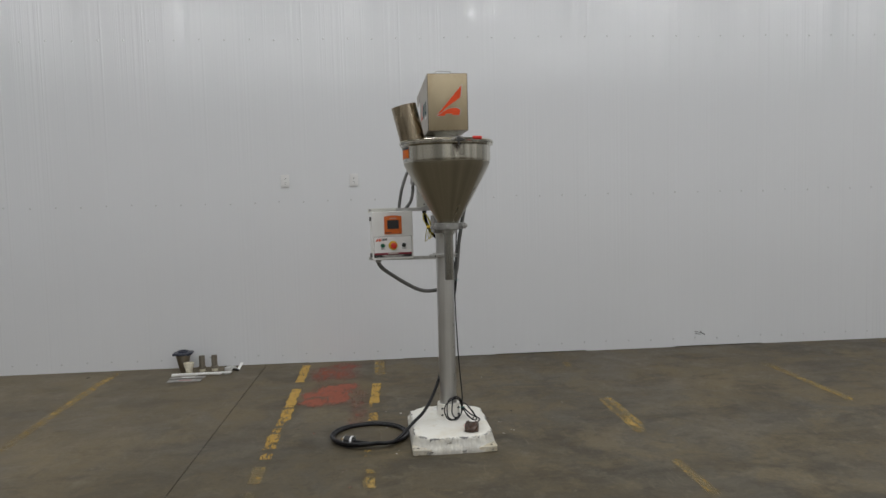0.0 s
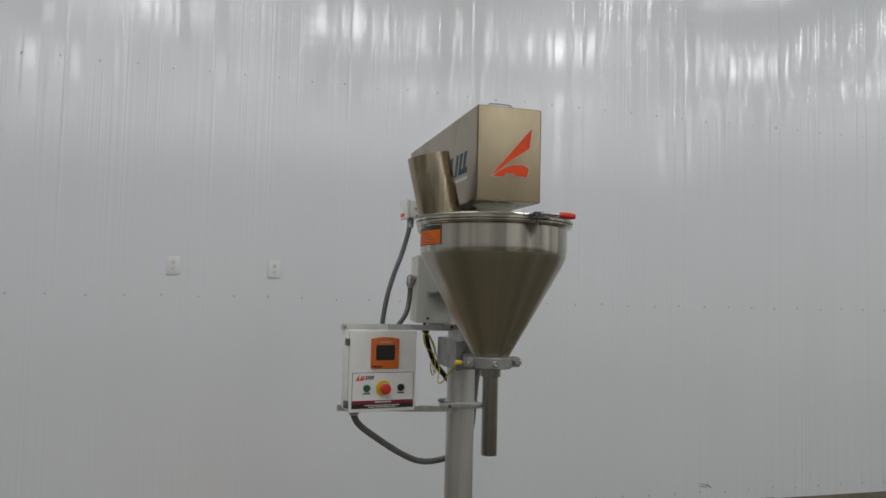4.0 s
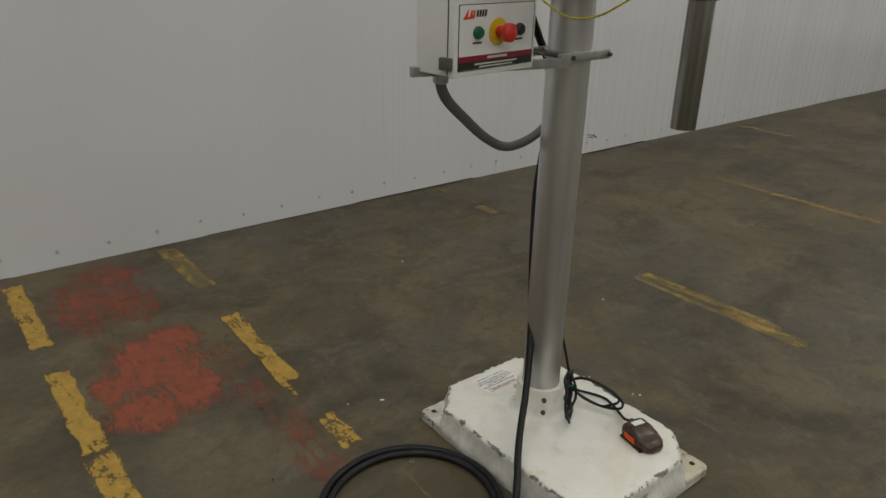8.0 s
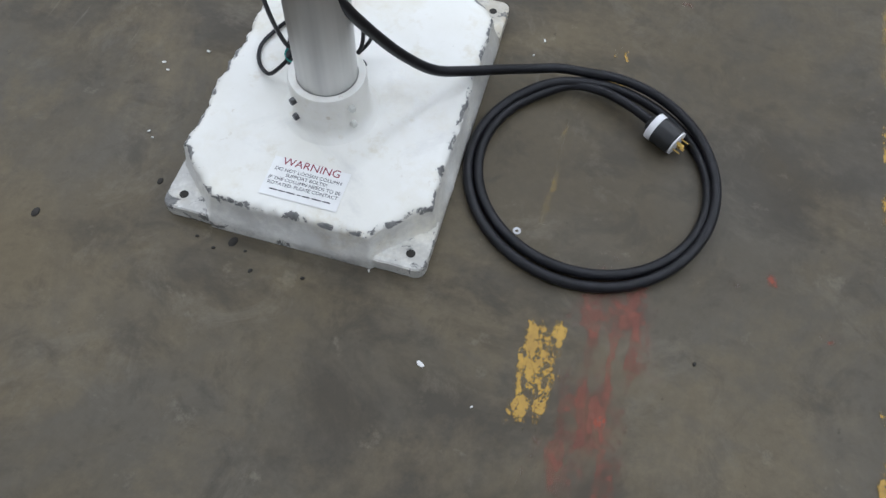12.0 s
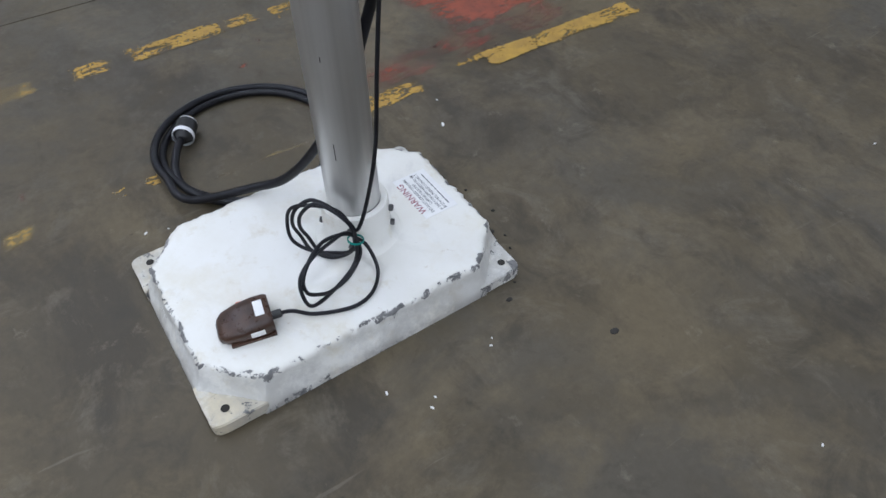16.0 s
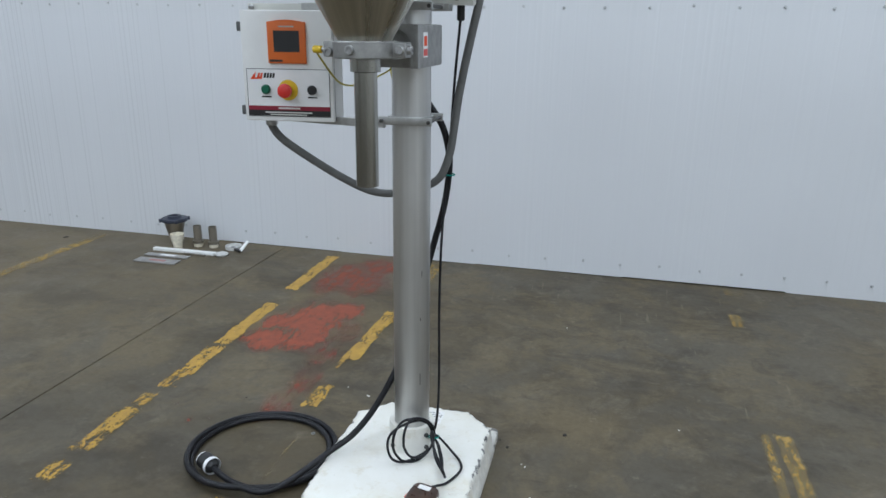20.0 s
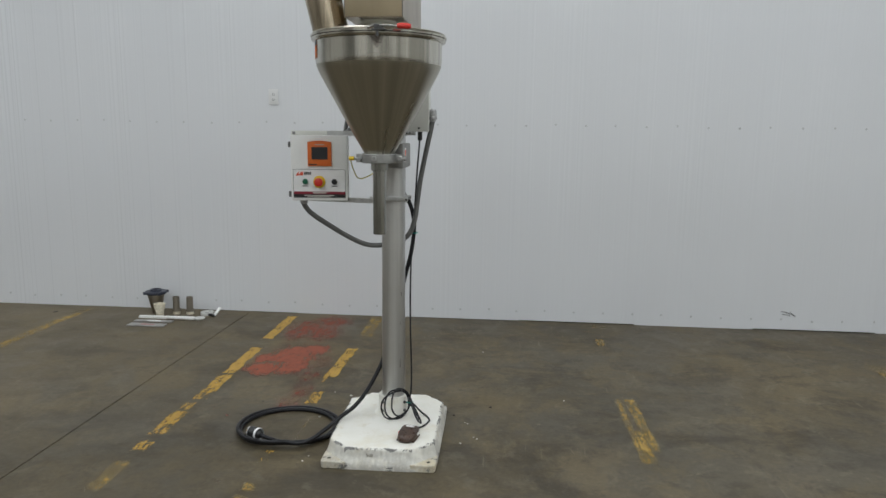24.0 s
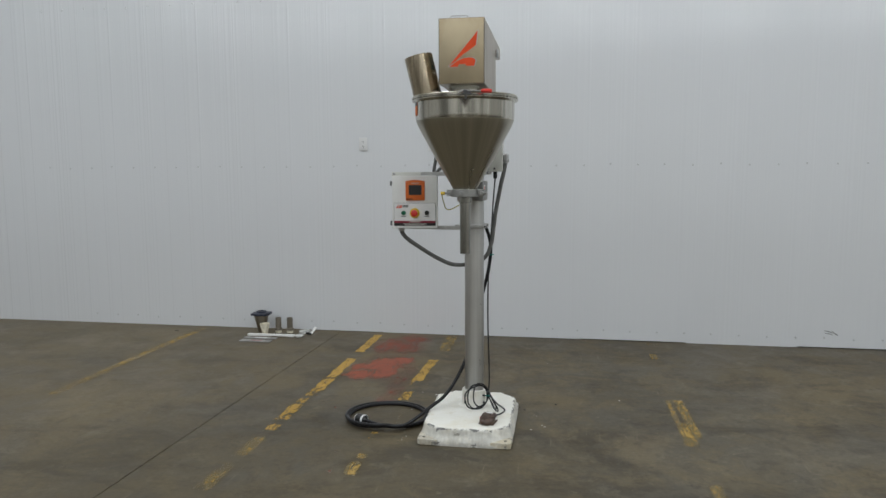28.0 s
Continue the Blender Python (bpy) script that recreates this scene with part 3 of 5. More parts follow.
def build_markings():
    worn = "worn yellow painted line on the concrete floor"
    for k, (x0, x1, y0, y1, full) in enumerate((
        (-0.670, -0.568, 6.22, 6.90, 0.80), (-0.672, -0.570, 5.46, 6.04, 0.84), (-0.674, -0.570, 5.02, 5.47, 0.72),
        (-0.685, -0.600, 4.86, 5.00, 0.58), (-0.692, -0.592, 4.54, 4.88, 0.66), (-0.690, -0.600, 4.36, 4.50, 0.58),
        (-0.695, -0.600, 3.98, 4.28, 0.52), (-0.695, -0.600, 3.56, 3.90, 0.46),
        (0.015, 0.130, 6.36, 6.94, 0.58), (-0.020, 0.020, 5.37, 5.56, 0.72),
        (-0.030, 0.060, 5.03, 5.25, 0.68), (-0.05, 0.005, 4.40, 4.47, 0.66), (-0.045, 0.005, 4.30, 4.37, 0.60),
        (-0.040, 0.035, 4.04, 4.14, 0.62), (-0.045, 0.040, 3.83, 4.03, 0.66),
        (1.715, 1.770, 4.47, 5.31, 0.56), (1.770, 1.850, 4.60, 5.31, 0.58), (1.74, 1.810, 4.46, 4.87, 0.64), (1.76, 1.84, 6.32, 6.52, 0.56), (1.77, 1.90, 6.78, 6.93, 0.46), (1.74, 1.82, 3.46, 4.0, 0.46),
        (3.485, 3.575, 4.90, 5.60, 0.62), (3.49, 3.59, 5.60, 6.10, 0.50), (5.13, 5.23, 6.25, 6.80, 0.52),
        (-2.445, -2.345, 5.50, 6.58, 0.60), (-2.44, -2.34, 6.58, 6.93, 0.52), (-2.445, -2.345, 4.8, 5.5, 0.46))):
        marking(x0, x1, y0, y1, FAINT_YELLOW if x0 > 1.0 or x0 < -2.0 or y1 < 4.3 or y0 > 6.3 and x0 > 0 else YELLOW, worn, full, lift=0.0014 + 0.0003 * (k % 5))
    marking(0.056, 0.074, 4.56, 4.86, FAINT_YELLOW, worn, 0.40)
    marking(-0.024, 0.068, 5.46, 6.08, YELLOW, worn, 0.82, lift=0.0031, skew=0.042)
    marking(-0.62, 0.0, 5.38, 6.34, RED, "worn red paint patch between the yellow lines", 0.98,
            [(-0.32, 5.86, 0.20, 0.29), (-0.44, 5.60, 0.16, 0.16), (-0.26, 5.66, 0.12, 0.20), (-0.20, 6.00, 0.12, 0.15), (-0.5, 5.80, 0.07, 0.14)], 0.0006)
    marking(-0.60, -0.04, 6.14, 6.96, FAINT_RED, "worn red paint patch near the wall", 0.74,
            [(-0.42, 6.50, 0.18, 0.34), (-0.25, 6.42, 0.17, 0.24), (-0.25, 6.76, 0.17, 0.18)], 0.0009)
    marking(-0.26, 0.02, 4.86, 5.90, FAINT_RED, "faint red paint smear on the floor", 0.44,
            [(-0.08, 5.23, 0.09, 0.18), (-0.11, 5.04, 0.09, 0.17), (-0.09, 5.70, 0.08, 0.18), (-0.10, 5.50, 0.09, 0.18)], 0.0012)
    for x, y in ((-0.305, 4.864), (-0.382, 4.833), (-0.493, 4.924), (-0.156, 4.125), (-0.113, 3.879)):
        marking(x - 0.02, x + 0.02, y - 0.02, y + 0.02, RED, "small red paint spot on the floor", 0.5, [(x, y, 0.018, 0.018)], 0.0009)


build_floor()
build_wall()
build_markings()

# ---- wall sockets ----


def build_outlet(x, z):
    root = thing("wall_outlet", (x, WALL_Y - 0.0157 * x, z), "white duplex wall outlet with a cover plate", "outlet", "wall outlets")
    y = WALL_Y - 0.0157 * x - 0.002
    part("outlet_box", box(x - 0.036, x + 0.036, y - 0.004, y, z - 0.054, z + 0.054, 0.004), OUTLET, root)
    part("cover_plate", box(x - 0.040, x + 0.040, y - 0.008, y - 0.0045, z - 0.060, z + 0.060, 0.0015), OUTLET, root)
    for dz in (-0.020, 0.020):
        face = part("socket", lathe([(0.0165, 0), (0.0165, 0.0015)], upright(x, y - 0.008, z + dz), 16), OUTLET, root)
        bm = None
        for dx, h in ((-0.0063, 0.004), (0.0063, 0.005)):
            bm = box(x + dx - 0.0016, x + dx + 0.0016, y - 0.0102, y - 0.0096, z + dz - h + 0.002, z + dz + h + 0.002, bm=bm)
        bm = box(x - 0.0025, x + 0.0025, y - 0.0102, y - 0.0096, z + dz - 0.011, z + dz - 0.006, bm=bm)
        part("slots", bm, BLACK, face)


for x, z in ((-0.766, 1.762), (-0.114, 1.758), (5.45, 1.735)):
    build_outlet(x, z)

# ---- the filling machine ----
PX, PY = 0.526, 4.752
HX, HY = 0.518, 4.384
machine = thing("auger_filling_machine", (PX, 4.66, 0), "stainless auger powder filler on a chipped white pedestal base", "filling machine")


def build_base():
    x0, x1, y0, y1 = 0.264, 0.777, 4.306, 5.022
    cham = 0.10
    n = 64

    def ring(inset, z, wob=0.0, seed=0):
        c = cham - 0.4 * inset
        a, b, d, e = x0 + inset, x1 - inset, y0 + inset - 0.009 * max(0.0, 1 - z / 0.07), y1 - inset
        pts = [(a + c, d), (b - c, d), (b, d + c), (b, e - c), (b - c, e), (a + c, e), (a, e - c), (a, d + c)]
        out = []
        for k in range(8):
            p, q = pts[k], pts[(k + 1) % 8]
            m = n if k % 2 == 0 else 18
            for i in range(m):
                t = i / m
                x, y = p[0] + (q[0] - p[0]) * t, p[1] + (q[1] - p[1]) * t
                w = wob * (noise.noise((x * 28 + seed, y * 28, 0.3 + z * 9)) + 0.8 * noise.noise((x * 80, y * 80 + seed, 1.7 + z * 20)))
                w += 1.1 * wob * max(0.0, noise.noise((x * 150, y * 150, 4.1 + z * 30)) - 0.15)
                cx, cy = (x0 + x1) / 2 - x, (y0 + y1) / 2 - y
                l = math.hypot(cx, cy)
                dip = 0.25 * wob * (noise.noise((x * 60, y * 60, 7.7)) - 0.2) if z > 0.02 else 0.0
                out.append((x + cx / l * w, y + cy / l * w, z + dip))
        return out

    def ragged(poly, step=0.007, out=0.0016):
        """The outline of a rough casting: short edges that wander a little."""
        pts = []
        for k, p in enumerate(poly):
            q = poly[(k + 1) % len(poly)]
            length = math.hypot(q[0] - p[0], q[1] - p[1])
            m = max(1, int(length / step))
            for i in range(m):
                x, y = p[0] + (q[0] - p[0]) * i / m, p[1] + (q[1] - p[1]) * i / m
                pts.append((x + out * noise.noise((x * 70, y * 70, 2.2)), y + out * noise.noise((x * 70, y * 70, 8.2))))
        return pts

    bm = bmesh.new()
    rim, grime = [], []
    levels = [(-0.006, 0.0, 0.0, 0.50, 0.8), (-0.006, 0.012, 0.003, 0.50, 0.75), (-0.004, 0.028, 0.004, 0.40, 0.55), (0.001, 0.040, 0.004, 0.30, 0.48), (0.008, 0.066, 0.004, 0.32, 0.44), (0.009, 0.078, 0.004, 0.44, 0.34),
              (0.010, 0.087, 0.006, 0.59, 0.1), (0.015, 0.092, 0.007, 0.59, 0.05), (0.024, 0.094, 0.005, 0.26, 0.0), (0.045, 0.0945, 0.0, 0.0, 0.0), (0.10, 0.095, 0, 0, 0), (0.2, 0.095, 0, 0, 0)]
    rings = []
    for inset, z, wob, r, g in levels:
        rings.append([bm.verts.new(p) for p in ring(inset, z, wob, 3)])
        rim += [r] * len(rings[-1])
        grime += [g] * len(rings[-1])
    m = len(rings[0])
    for a, b in zip(rings, rings[1:]):
        for k in range(m):
            bm.faces.new((a[k], a[(k + 1) % m], b[(k + 1) % m], b[k]))
    bm.faces.new(rings[-1])
    base = part("base", bm, ENAMEL, machine, "heavy white cast pedestal base with chipped rims", sharp=50)
    for key, values in (("rim", rim), ("grime", grime)):
        layer = base.data.attributes.new(key, "FLOAT", "POINT")
        layer.data.foreach_set("value", values)
    for sx, sy in ((0, 0), (1, 0), (0, 1), (1, 1)):
        cx, cy = (x0 - 0.006, x1 + 0.004)[sx], (y0 - 0.016, y1 + 0.002)[sy]
        ux, uy = (1, -1)[sx], (1, -1)[sy]
        poly = [(cx + ux * 0.115, cy), (cx + ux * 0.018, cy), (cx + ux * 0.005, cy + uy * 0.005), (cx, cy + uy * 0.018), (cx, cy + uy * 0.115), (cx + ux * 0.115, cy + uy * 0.115)]
        if ux * uy < 0:
            poly = poly[::-1]
        bm = prism(ragged(poly), 0.032, Matrix.Translation((0, 0, 0.001)), bevel=0.0024)
        pad = part("mounting_lug", bm, ENAMEL if sy else STAINED_ENAMEL, machine, "" if sy else "yellowed and chipped white mounting lug")
        bm2 = pad.data
        for key, value in (("rim", 0.50), ("grime", 0.6 if sy else 0.5)):
            layer = bm2.attributes.new(key, "FLOAT", "POINT")
            layer.data.foreach_set("value", [value] * len(bm2.vertices))
        hx, hy = cx + ux * 0.034, cy + uy * (0.032 if sy else 0.038)
        # Flat dark disc: the shade inside the hole is painted, no hole is cut.
        part("bolt_hole_disc", lathe([(0.0, 0.0), (0.009, 0.0)], pose(hx, hy, 0.0338), 14, caps=False), DIRT_AND_SHADE, pad)
    part("column_socket", lathe([(0.098, 0.094), (0.086, 0.100), (0.078, 0.108), (0.0755, 0.120), (0.0745, 0.188), (0.072, 0.193), (0.0585, 0.193)], pose(PX, PY, 0), 40, caps=False), ENAMEL, machine, "white cast socket round the column foot")
    for ang in (45, 135, 225, 315):
        for z in (0.122, 0.166):
            way = Vector((math.cos(radians(ang + 8)), math.sin(radians(ang + 8)), 0))
            part("set_screw", bolt(Vector((PX, PY, z)) + way * 0.073, way, 0.0075, 0.011), CREAM if ang == 135 else DARK_IRON, machine, "screw head painted over" if ang == 135 else "")
    part("cast_number", letters("500", 0.021, upright(0.466, 4.3062, 0.058)), DIRTY_STEEL, base, "raised casting number on the rim")
    # warning label with its text, read from behind the machine
    lab = part("warning_label", box(0.437, 0.587, 4.895, 4.982, 0.0955, 0.0962), PAPER, base, "white warning label with red and black print")
    part("warning_heading", letters("WARNING", 0.0235, pose(0.512, 4.910, 0.0963, 0, 0, 180), align="CENTER"), MAROON, base)
    bm = None
    for k, line in enumerate(("DO NOT LOOSEN COLUMN", "SUPPORT BOLTS!!", "IF THE COLUMN NEEDS TO BE", "ROTATED, PLEASE CONTACT")):
        bm = letters(line, 0.0103, pose(0.512, 4.9245 + 0.0108 * k, 0.0963, 0, 0, 180), bm, "CENTER")
    for a, b in ((0.453, 0.468), (0.471, 0.489), (0.493, 0.507), (0.511, 0.517), (0.522, 0.538), (0.541, 0.553), (0.556, 0.571)):
        bm = box(a, b, 4.9660, 4.9685, 0.0963, 0.0966, bm=bm)
    part("warning_text", bm, BLACK, base)


build_base()


def build_column():
    part("column", lathe([(0.0572, 0.15), (0.0572, 1.85)], pose(PX, PY, 0), 48), POLE_STEEL, machine, "satin aluminium column")
    for z, left, right in ((1.625, 0.455, 0.604), (1.498, 0.43, 0.604), (1.186, 0.42, 0.604)):
        clamp = part("column_clamp", box(left, right, PY - 0.072, PY - 0.058, z - 0.011, z + 0.011, 0.002), BRACKET, machine)
        part("column_clamp", box(0.455, 0.604, PY + 0.058, PY + 0.072, z - 0.011, z + 0.011, 0.002), BRACKET, machine)
        # the curved middle of both halves
        part("clamp_band", lathe([(0.0575, z - 0.010), (0.064, z - 0.010), (0.064, z + 0.010), (0.0575, z + 0.010)], pose(PX, PY, 0), 40, caps=False), BRACKET, clamp)
        for x in (PX - 0.068, PX + 0.071):
            part("clamp_bolt", rod((x, PY - 0.080, z), (x, PY + 0.080, z), 0.0055, 8), DARK_IRON, clamp)
    for a, za, zb in ((-47, 0.345, 0.385), (-46, 0.566, 0.576), (-41, 0.71, 0.73)):
        x, y = PX + 0.0574 * math.cos(radians(a)), PY + 0.0574 * math.sin(radians(a))
        part("scuff_mark", box(-0.0004, 0.0004, -0.0009, 0.0009, za, zb, 0, pose(x, y, 0, 0, 0, a)), DARK_IRON, machine)
    # clamp block and yoke that carry the hopper
    bm = None
    for a, b in ((0.446, 0.466), (0.580, 0.596)):
        bm = box(a, b, 4.575, 4.825, 1.338, 1.450, 0.004, bm=bm)
    bm = box(0.446, 0.596, 4.812, 4.832, 1.338, 1.450, 0.004, bm=bm)
    arch = [(0.464, 1.338), (0.464, 1.4505), (0.582, 1.4505), (0.582, 1.338), (0.574, 1.338), (0.574, 1.405), (0.560, 1.428), (0.540, 1.436), (0.506, 1.436), (0.486, 1.428), (0.472, 1.405), (0.472, 1.338)]
    bm = prism(arch, 0.250, Matrix(((1, 0, 0, 0), (0, 0, 1, 4.575), (0, 1, 0, 0), (0, 0, 0, 1))), bm)
    bm = box(0.470, 0.576, 4.605, 4.688, 1.3385, 1.437, 0.002, bm=bm)
    block = part("clamp_block", bm, CAST, machine, "grey cast clamp block on the column")
    part("hazard_sticker", box(0.5965, 0.5972, 4.62, 4.665, 1.365, 1.430), LABEL_WHITE, block)
    part("sticker_print", box(0.5972, 0.5976, 4.623, 4.662, 1.369, 1.387), RED_PLASTIC, block)
    part("sticker_print", box(0.5972, 0.5976, 4.628, 4.657, 1.395, 1.420), LOGO_RED, block)
    for z in (1.358, 1.432):
        part("block_screw", bolt((0.446, 4.70, z), (-1, 0, 0), 0.006, 0.005), ZINC, block)
    part("yoke_arm", box(0.540, 0.572, 4.44, 4.70, 1.366, 1.402, 0.004), CAST, block)
    part("yoke_arm", box(0.474, 0.506, 4.44, 4.70, 1.366, 1.402, 0.004), CAST, block)
    bm = lathe([(0.058, 0), (0.074, 0), (0.0765, 0.003), (0.0765, 0.037), (0.074, 0.040), (0.058, 0.040)], pose(HX, HY, 1.371), 40, caps=False)
    bm = box(HX - 0.098, HX - 0.050, HY - 0.020, HY + 0.020, 1.373, 1.409, 0.004, bm=bm)
    bm = box(HX + 0.050, HX + 0.106, HY - 0.018, HY + 0.030, 1.373, 1.409, 0.004, bm=bm)
    ring = part("hopper_clamp_ring", bm, CAST, machine, "grey cast split clamp ring under the hopper")
    for at, way in (((HX - 0.01, HY - 0.075, 1.391), (0, -1, 0)), ((HX - 0.085, HY - 0.020, 1.385), (0, -1, 0)), ((HX + 0.092, HY - 0.018, 1.391), (0, -1, 0)), ((HX + 0.106, HY, 1.391), (1, 0, 0))):
        part("clamp_screw", lathe([(0.011, 0), (0.011, 0.008), (0.009, 0.010), (0.005, 0.010), (0.005, 0.006), (0, 0.006)], along(at, Vector(at) + Vector(way)), 16), ZINC, ring)


build_column()


def build_hopper():
    z0 = 1.408
    prof = [(0.0605, z0 - 0.01), (0.0615, z0), (0.0655, z0 + 0.006), (0.160, 1.580), (0.240, 1.7255), (0.2475, 1.7395), (0.2535, 1.752), (0.2585, 1.765), (0.2612, 1.776)]
    wall = [(0.2612, 1.776), (0.2630, 1.786), (0.2638, 1.795), (0.264, 1.803), (0.264, 1.868), (0.272, 1.870), (0.279, 1.873), (0.281, 1.878), (0.281, 1.883), (0.262, 1.885)]
    hop = part("hopper_cone", lathe(prof, pose(HX, HY, 0), 72, caps=False), HOPPER_STEEL, machine, "brushed stainless steel conical hopper", sharp=60)
    part("hopper_wall", lathe(wall, pose(HX, HY, 0), 72, caps=False), BAND_STEEL, machine, "stainless cylinder wall of the hopper with reflection stripes in its colour", sharp=60)
    part("rim_band", lathe([(0.262, 1.884), (0.279, 1.884), (0.284, 1.886), (0.284, 1.893), (0.279, 1.896), (0.262, 1.896)], pose(HX, HY, 0), 72, caps=False), BAND_STEEL, hop)
    part("lid", lathe([(0.276, 1.896), (0.278, 1.900), (0.274, 1.9035), (0.255, 1.9045), (0.0, 1.907)], pose(HX, HY, 0), 72, caps=False), HOPPER_STEEL, machine, "flat stainless hopper lid")
    # curved caution label on the cylinder wall
    def wrap(a0, a1, za, zb, r, material, parent, name):
        bm = bmesh.new()
        cols = []
        for k in range(13):
            a = radians(a0 + (a1 - a0) * k / 12)
            cols.append([bm.verts.new((HX + r * math.cos(a), HY + r * math.sin(a), z)) for z in (za, zb)])
        for c, e in zip(cols, cols[1:]):
            bm.faces.new((c[0], e[0], e[1], c[1]))
        return part(name, bm, material, parent)

    lab = wrap(170, 208, 1.798, 1.865, 0.2652, ORANGE_LABEL, hop, "caution_label")
    wrap(171, 207, 1.849, 1.863, 0.2656, BLACK, hop, "label_heading")
    for k in range(4):
        wrap(175 + k, 203 - 3 * k, 1.806 + 0.0095 * k, 1.8085 + 0.0095 * k, 0.2656, MAROON, hop, "label_line")
    for a0, a1, za, zb in ((170, 208, 1.798, 1.8005), (170, 208, 1.8625, 1.865), (170, 170.7, 1.798, 1.865), (207.3, 208, 1.798, 1.865)):
        wrap(a0, a1, za, zb, 0.2657, BLACK, hop, "label_border")
    # brown drip stain under the toggle clamp
    bm, cover, cols = bmesh.new(), [], []
    for i in range(25):
        a = radians(-92 + 20 * i / 24)
        cols.append([])
        for j in range(15):
            z = 1.802 + 0.066 * j / 14
            cols[-1].append(bm.verts.new((HX + 0.2648 * math.cos(a), HY + 0.2648 * math.sin(a), z)))
            cover.append(1.1 - abs(i - 11) / 8.0 - (1.868 - z) / 0.045)
    for c, e in zip(cols, cols[1:]):
        for j in range(14):
            bm.faces.new((c[j], e[j], e[j + 1], c[j + 1]))
    stain = part("drip_stain", bm, RUST, hop, "brown drip stain on the steel")
    stain.data.attributes.new("cover", "FLOAT", "POINT").data.foreach_set("value", cover)
    # product inlet pipe, leaning outwards
    a, b = Vector((0.320, HY + 0.004, 1.892)), Vector((0.266, HY + 0.003, 2.119))
    m = along(a, b)
    length = (b - a).length
    inlet = part("inlet_pipe", lathe([(0.0755, -0.02), (0.0755, length), (0.0735, length), (0.0735, -0.02)], m, 48, caps=False), TUBE_STEEL, machine, "bronze-toned brushed steel inlet pipe")
    part("inlet_weld", lathe([(0.0, 1.9035), (0.082, 1.9045), (0.0815, 1.909), (0.0, 1.910)], pose(0.3185, HY + 0.004, -0.003), 40, caps=False), HOPPER_STEEL, inlet)
    # dispensing tube below
    tubep = part("dispensing_tube", lathe([(0.0282, 1.062), (0.0282, 1.345), (0.026, 1.345), (0.026, 1.062)], pose(HX, HY, 0), 32, caps=False), SPOUT_STEEL, machine, "plain stainless dispensing tube")
    part("tube_collar", lathe([(0.029, 1.338), (0.0365, 1.340), (0.0365, 1.372), (0.029, 1.374)], pose(HX, HY, 0), 32, caps=False), SPOUT_STEEL, tubep)
    # toggle clamp with a red grip
    bm = box(0.538, 0.592, HY - 0.300, HY - 0.272, 1.884, 1.890, 0.002)
    for y in (HY - 0.298, HY - 0.282):
        bm = box(0.548, 0.582, y - 0.002, y + 0.002, 1.889, 1.907, 0.001, bm=bm)
    bm = rod((0.566, HY - 0.302, 1.902), (0.566, HY - 0.278, 1.902), 0.004, 8, bm=bm)
    bm = rod((0.554, HY - 0.302, 1.896), (0.554, HY - 0.278, 1.896), 0.004, 8, bm=bm)
    tog = part("toggle_clamp", bm, DARK_IRON, machine, "rim toggle clamp with a red grip")
    part("clamp_lever", rod((0.566, HY - 0.282, 1.902), (0.642, HY - 0.296, 1.898), 0.0035, 10), ZINC, tog)
    part("clamp_lever", rod((0.566, HY - 0.298, 1.902), (0.645, HY - 0.300, 1.899), 0.0038, 10), ZINC, tog)
    part("grip", lathe([(0.0, 0), (0.0085, 0.002), (0.0105, 0.012), (0.0105, 0.045), (0.008, 0.054), (0, 0.056)], along((0.636, HY - 0.299, 1.8995), (0.70, HY - 0.303, 1.896)), 16), RED_PLASTIC, tog)
    part("clamp_hook", rod((0.552, HY - 0.294, 1.905), (0.520, HY - 0.288, 1.893), 0.004, 8), ZINC, tog)
    part("clamp_screw", rod((0.560, HY - 0.294, 1.882), (0.560, HY - 0.294, 1.862), 0.006, 8), DARK_IRON, tog)


build_hopper()


def sail_logo(m, w, h, parent):
    """Two plain orange shapes of a sail-like mark, each on a pale backing."""
    sail = [(0.0, 0.02), (1.0, 1.0), (0.95, 0.604), (0.82, 0.525), (0.66, 0.43), (0.50, 0.345), (0.36, 0.25), (0.2, 0.125)]
    arc = [(0.03, 0.0), (0.146, 0.074), (0.25, 0.14), (0.367, 0.193), (0.5, 0.235), (0.62, 0.2525), (0.75, 0.26), (0.84, 0.243), (0.937, 0.183), (0.892, 0.02), (0.62, 0.02), (0.59, 0.074), (0.367, 0.074), (0.31, 0.0)]
    for poly in (sail[::-1], arc[::-1]):
        cx, cy = sum(u for u, v in poly) / len(poly), sum(v for u, v in poly) / len(poly)
        part("mark_backing", prism([((cx + (u - cx) * 1.09) * w, (cy + (v - cy) * 1.09) * h) for u, v in poly], 0.0003, m @ Matrix.Translation((0, 0, -0.0001))), PALE_FILM, parent)
        part("mark", prism([(u * w, v * h) for u, v in poly], 0.0006, m), LOGO_RED, parent)


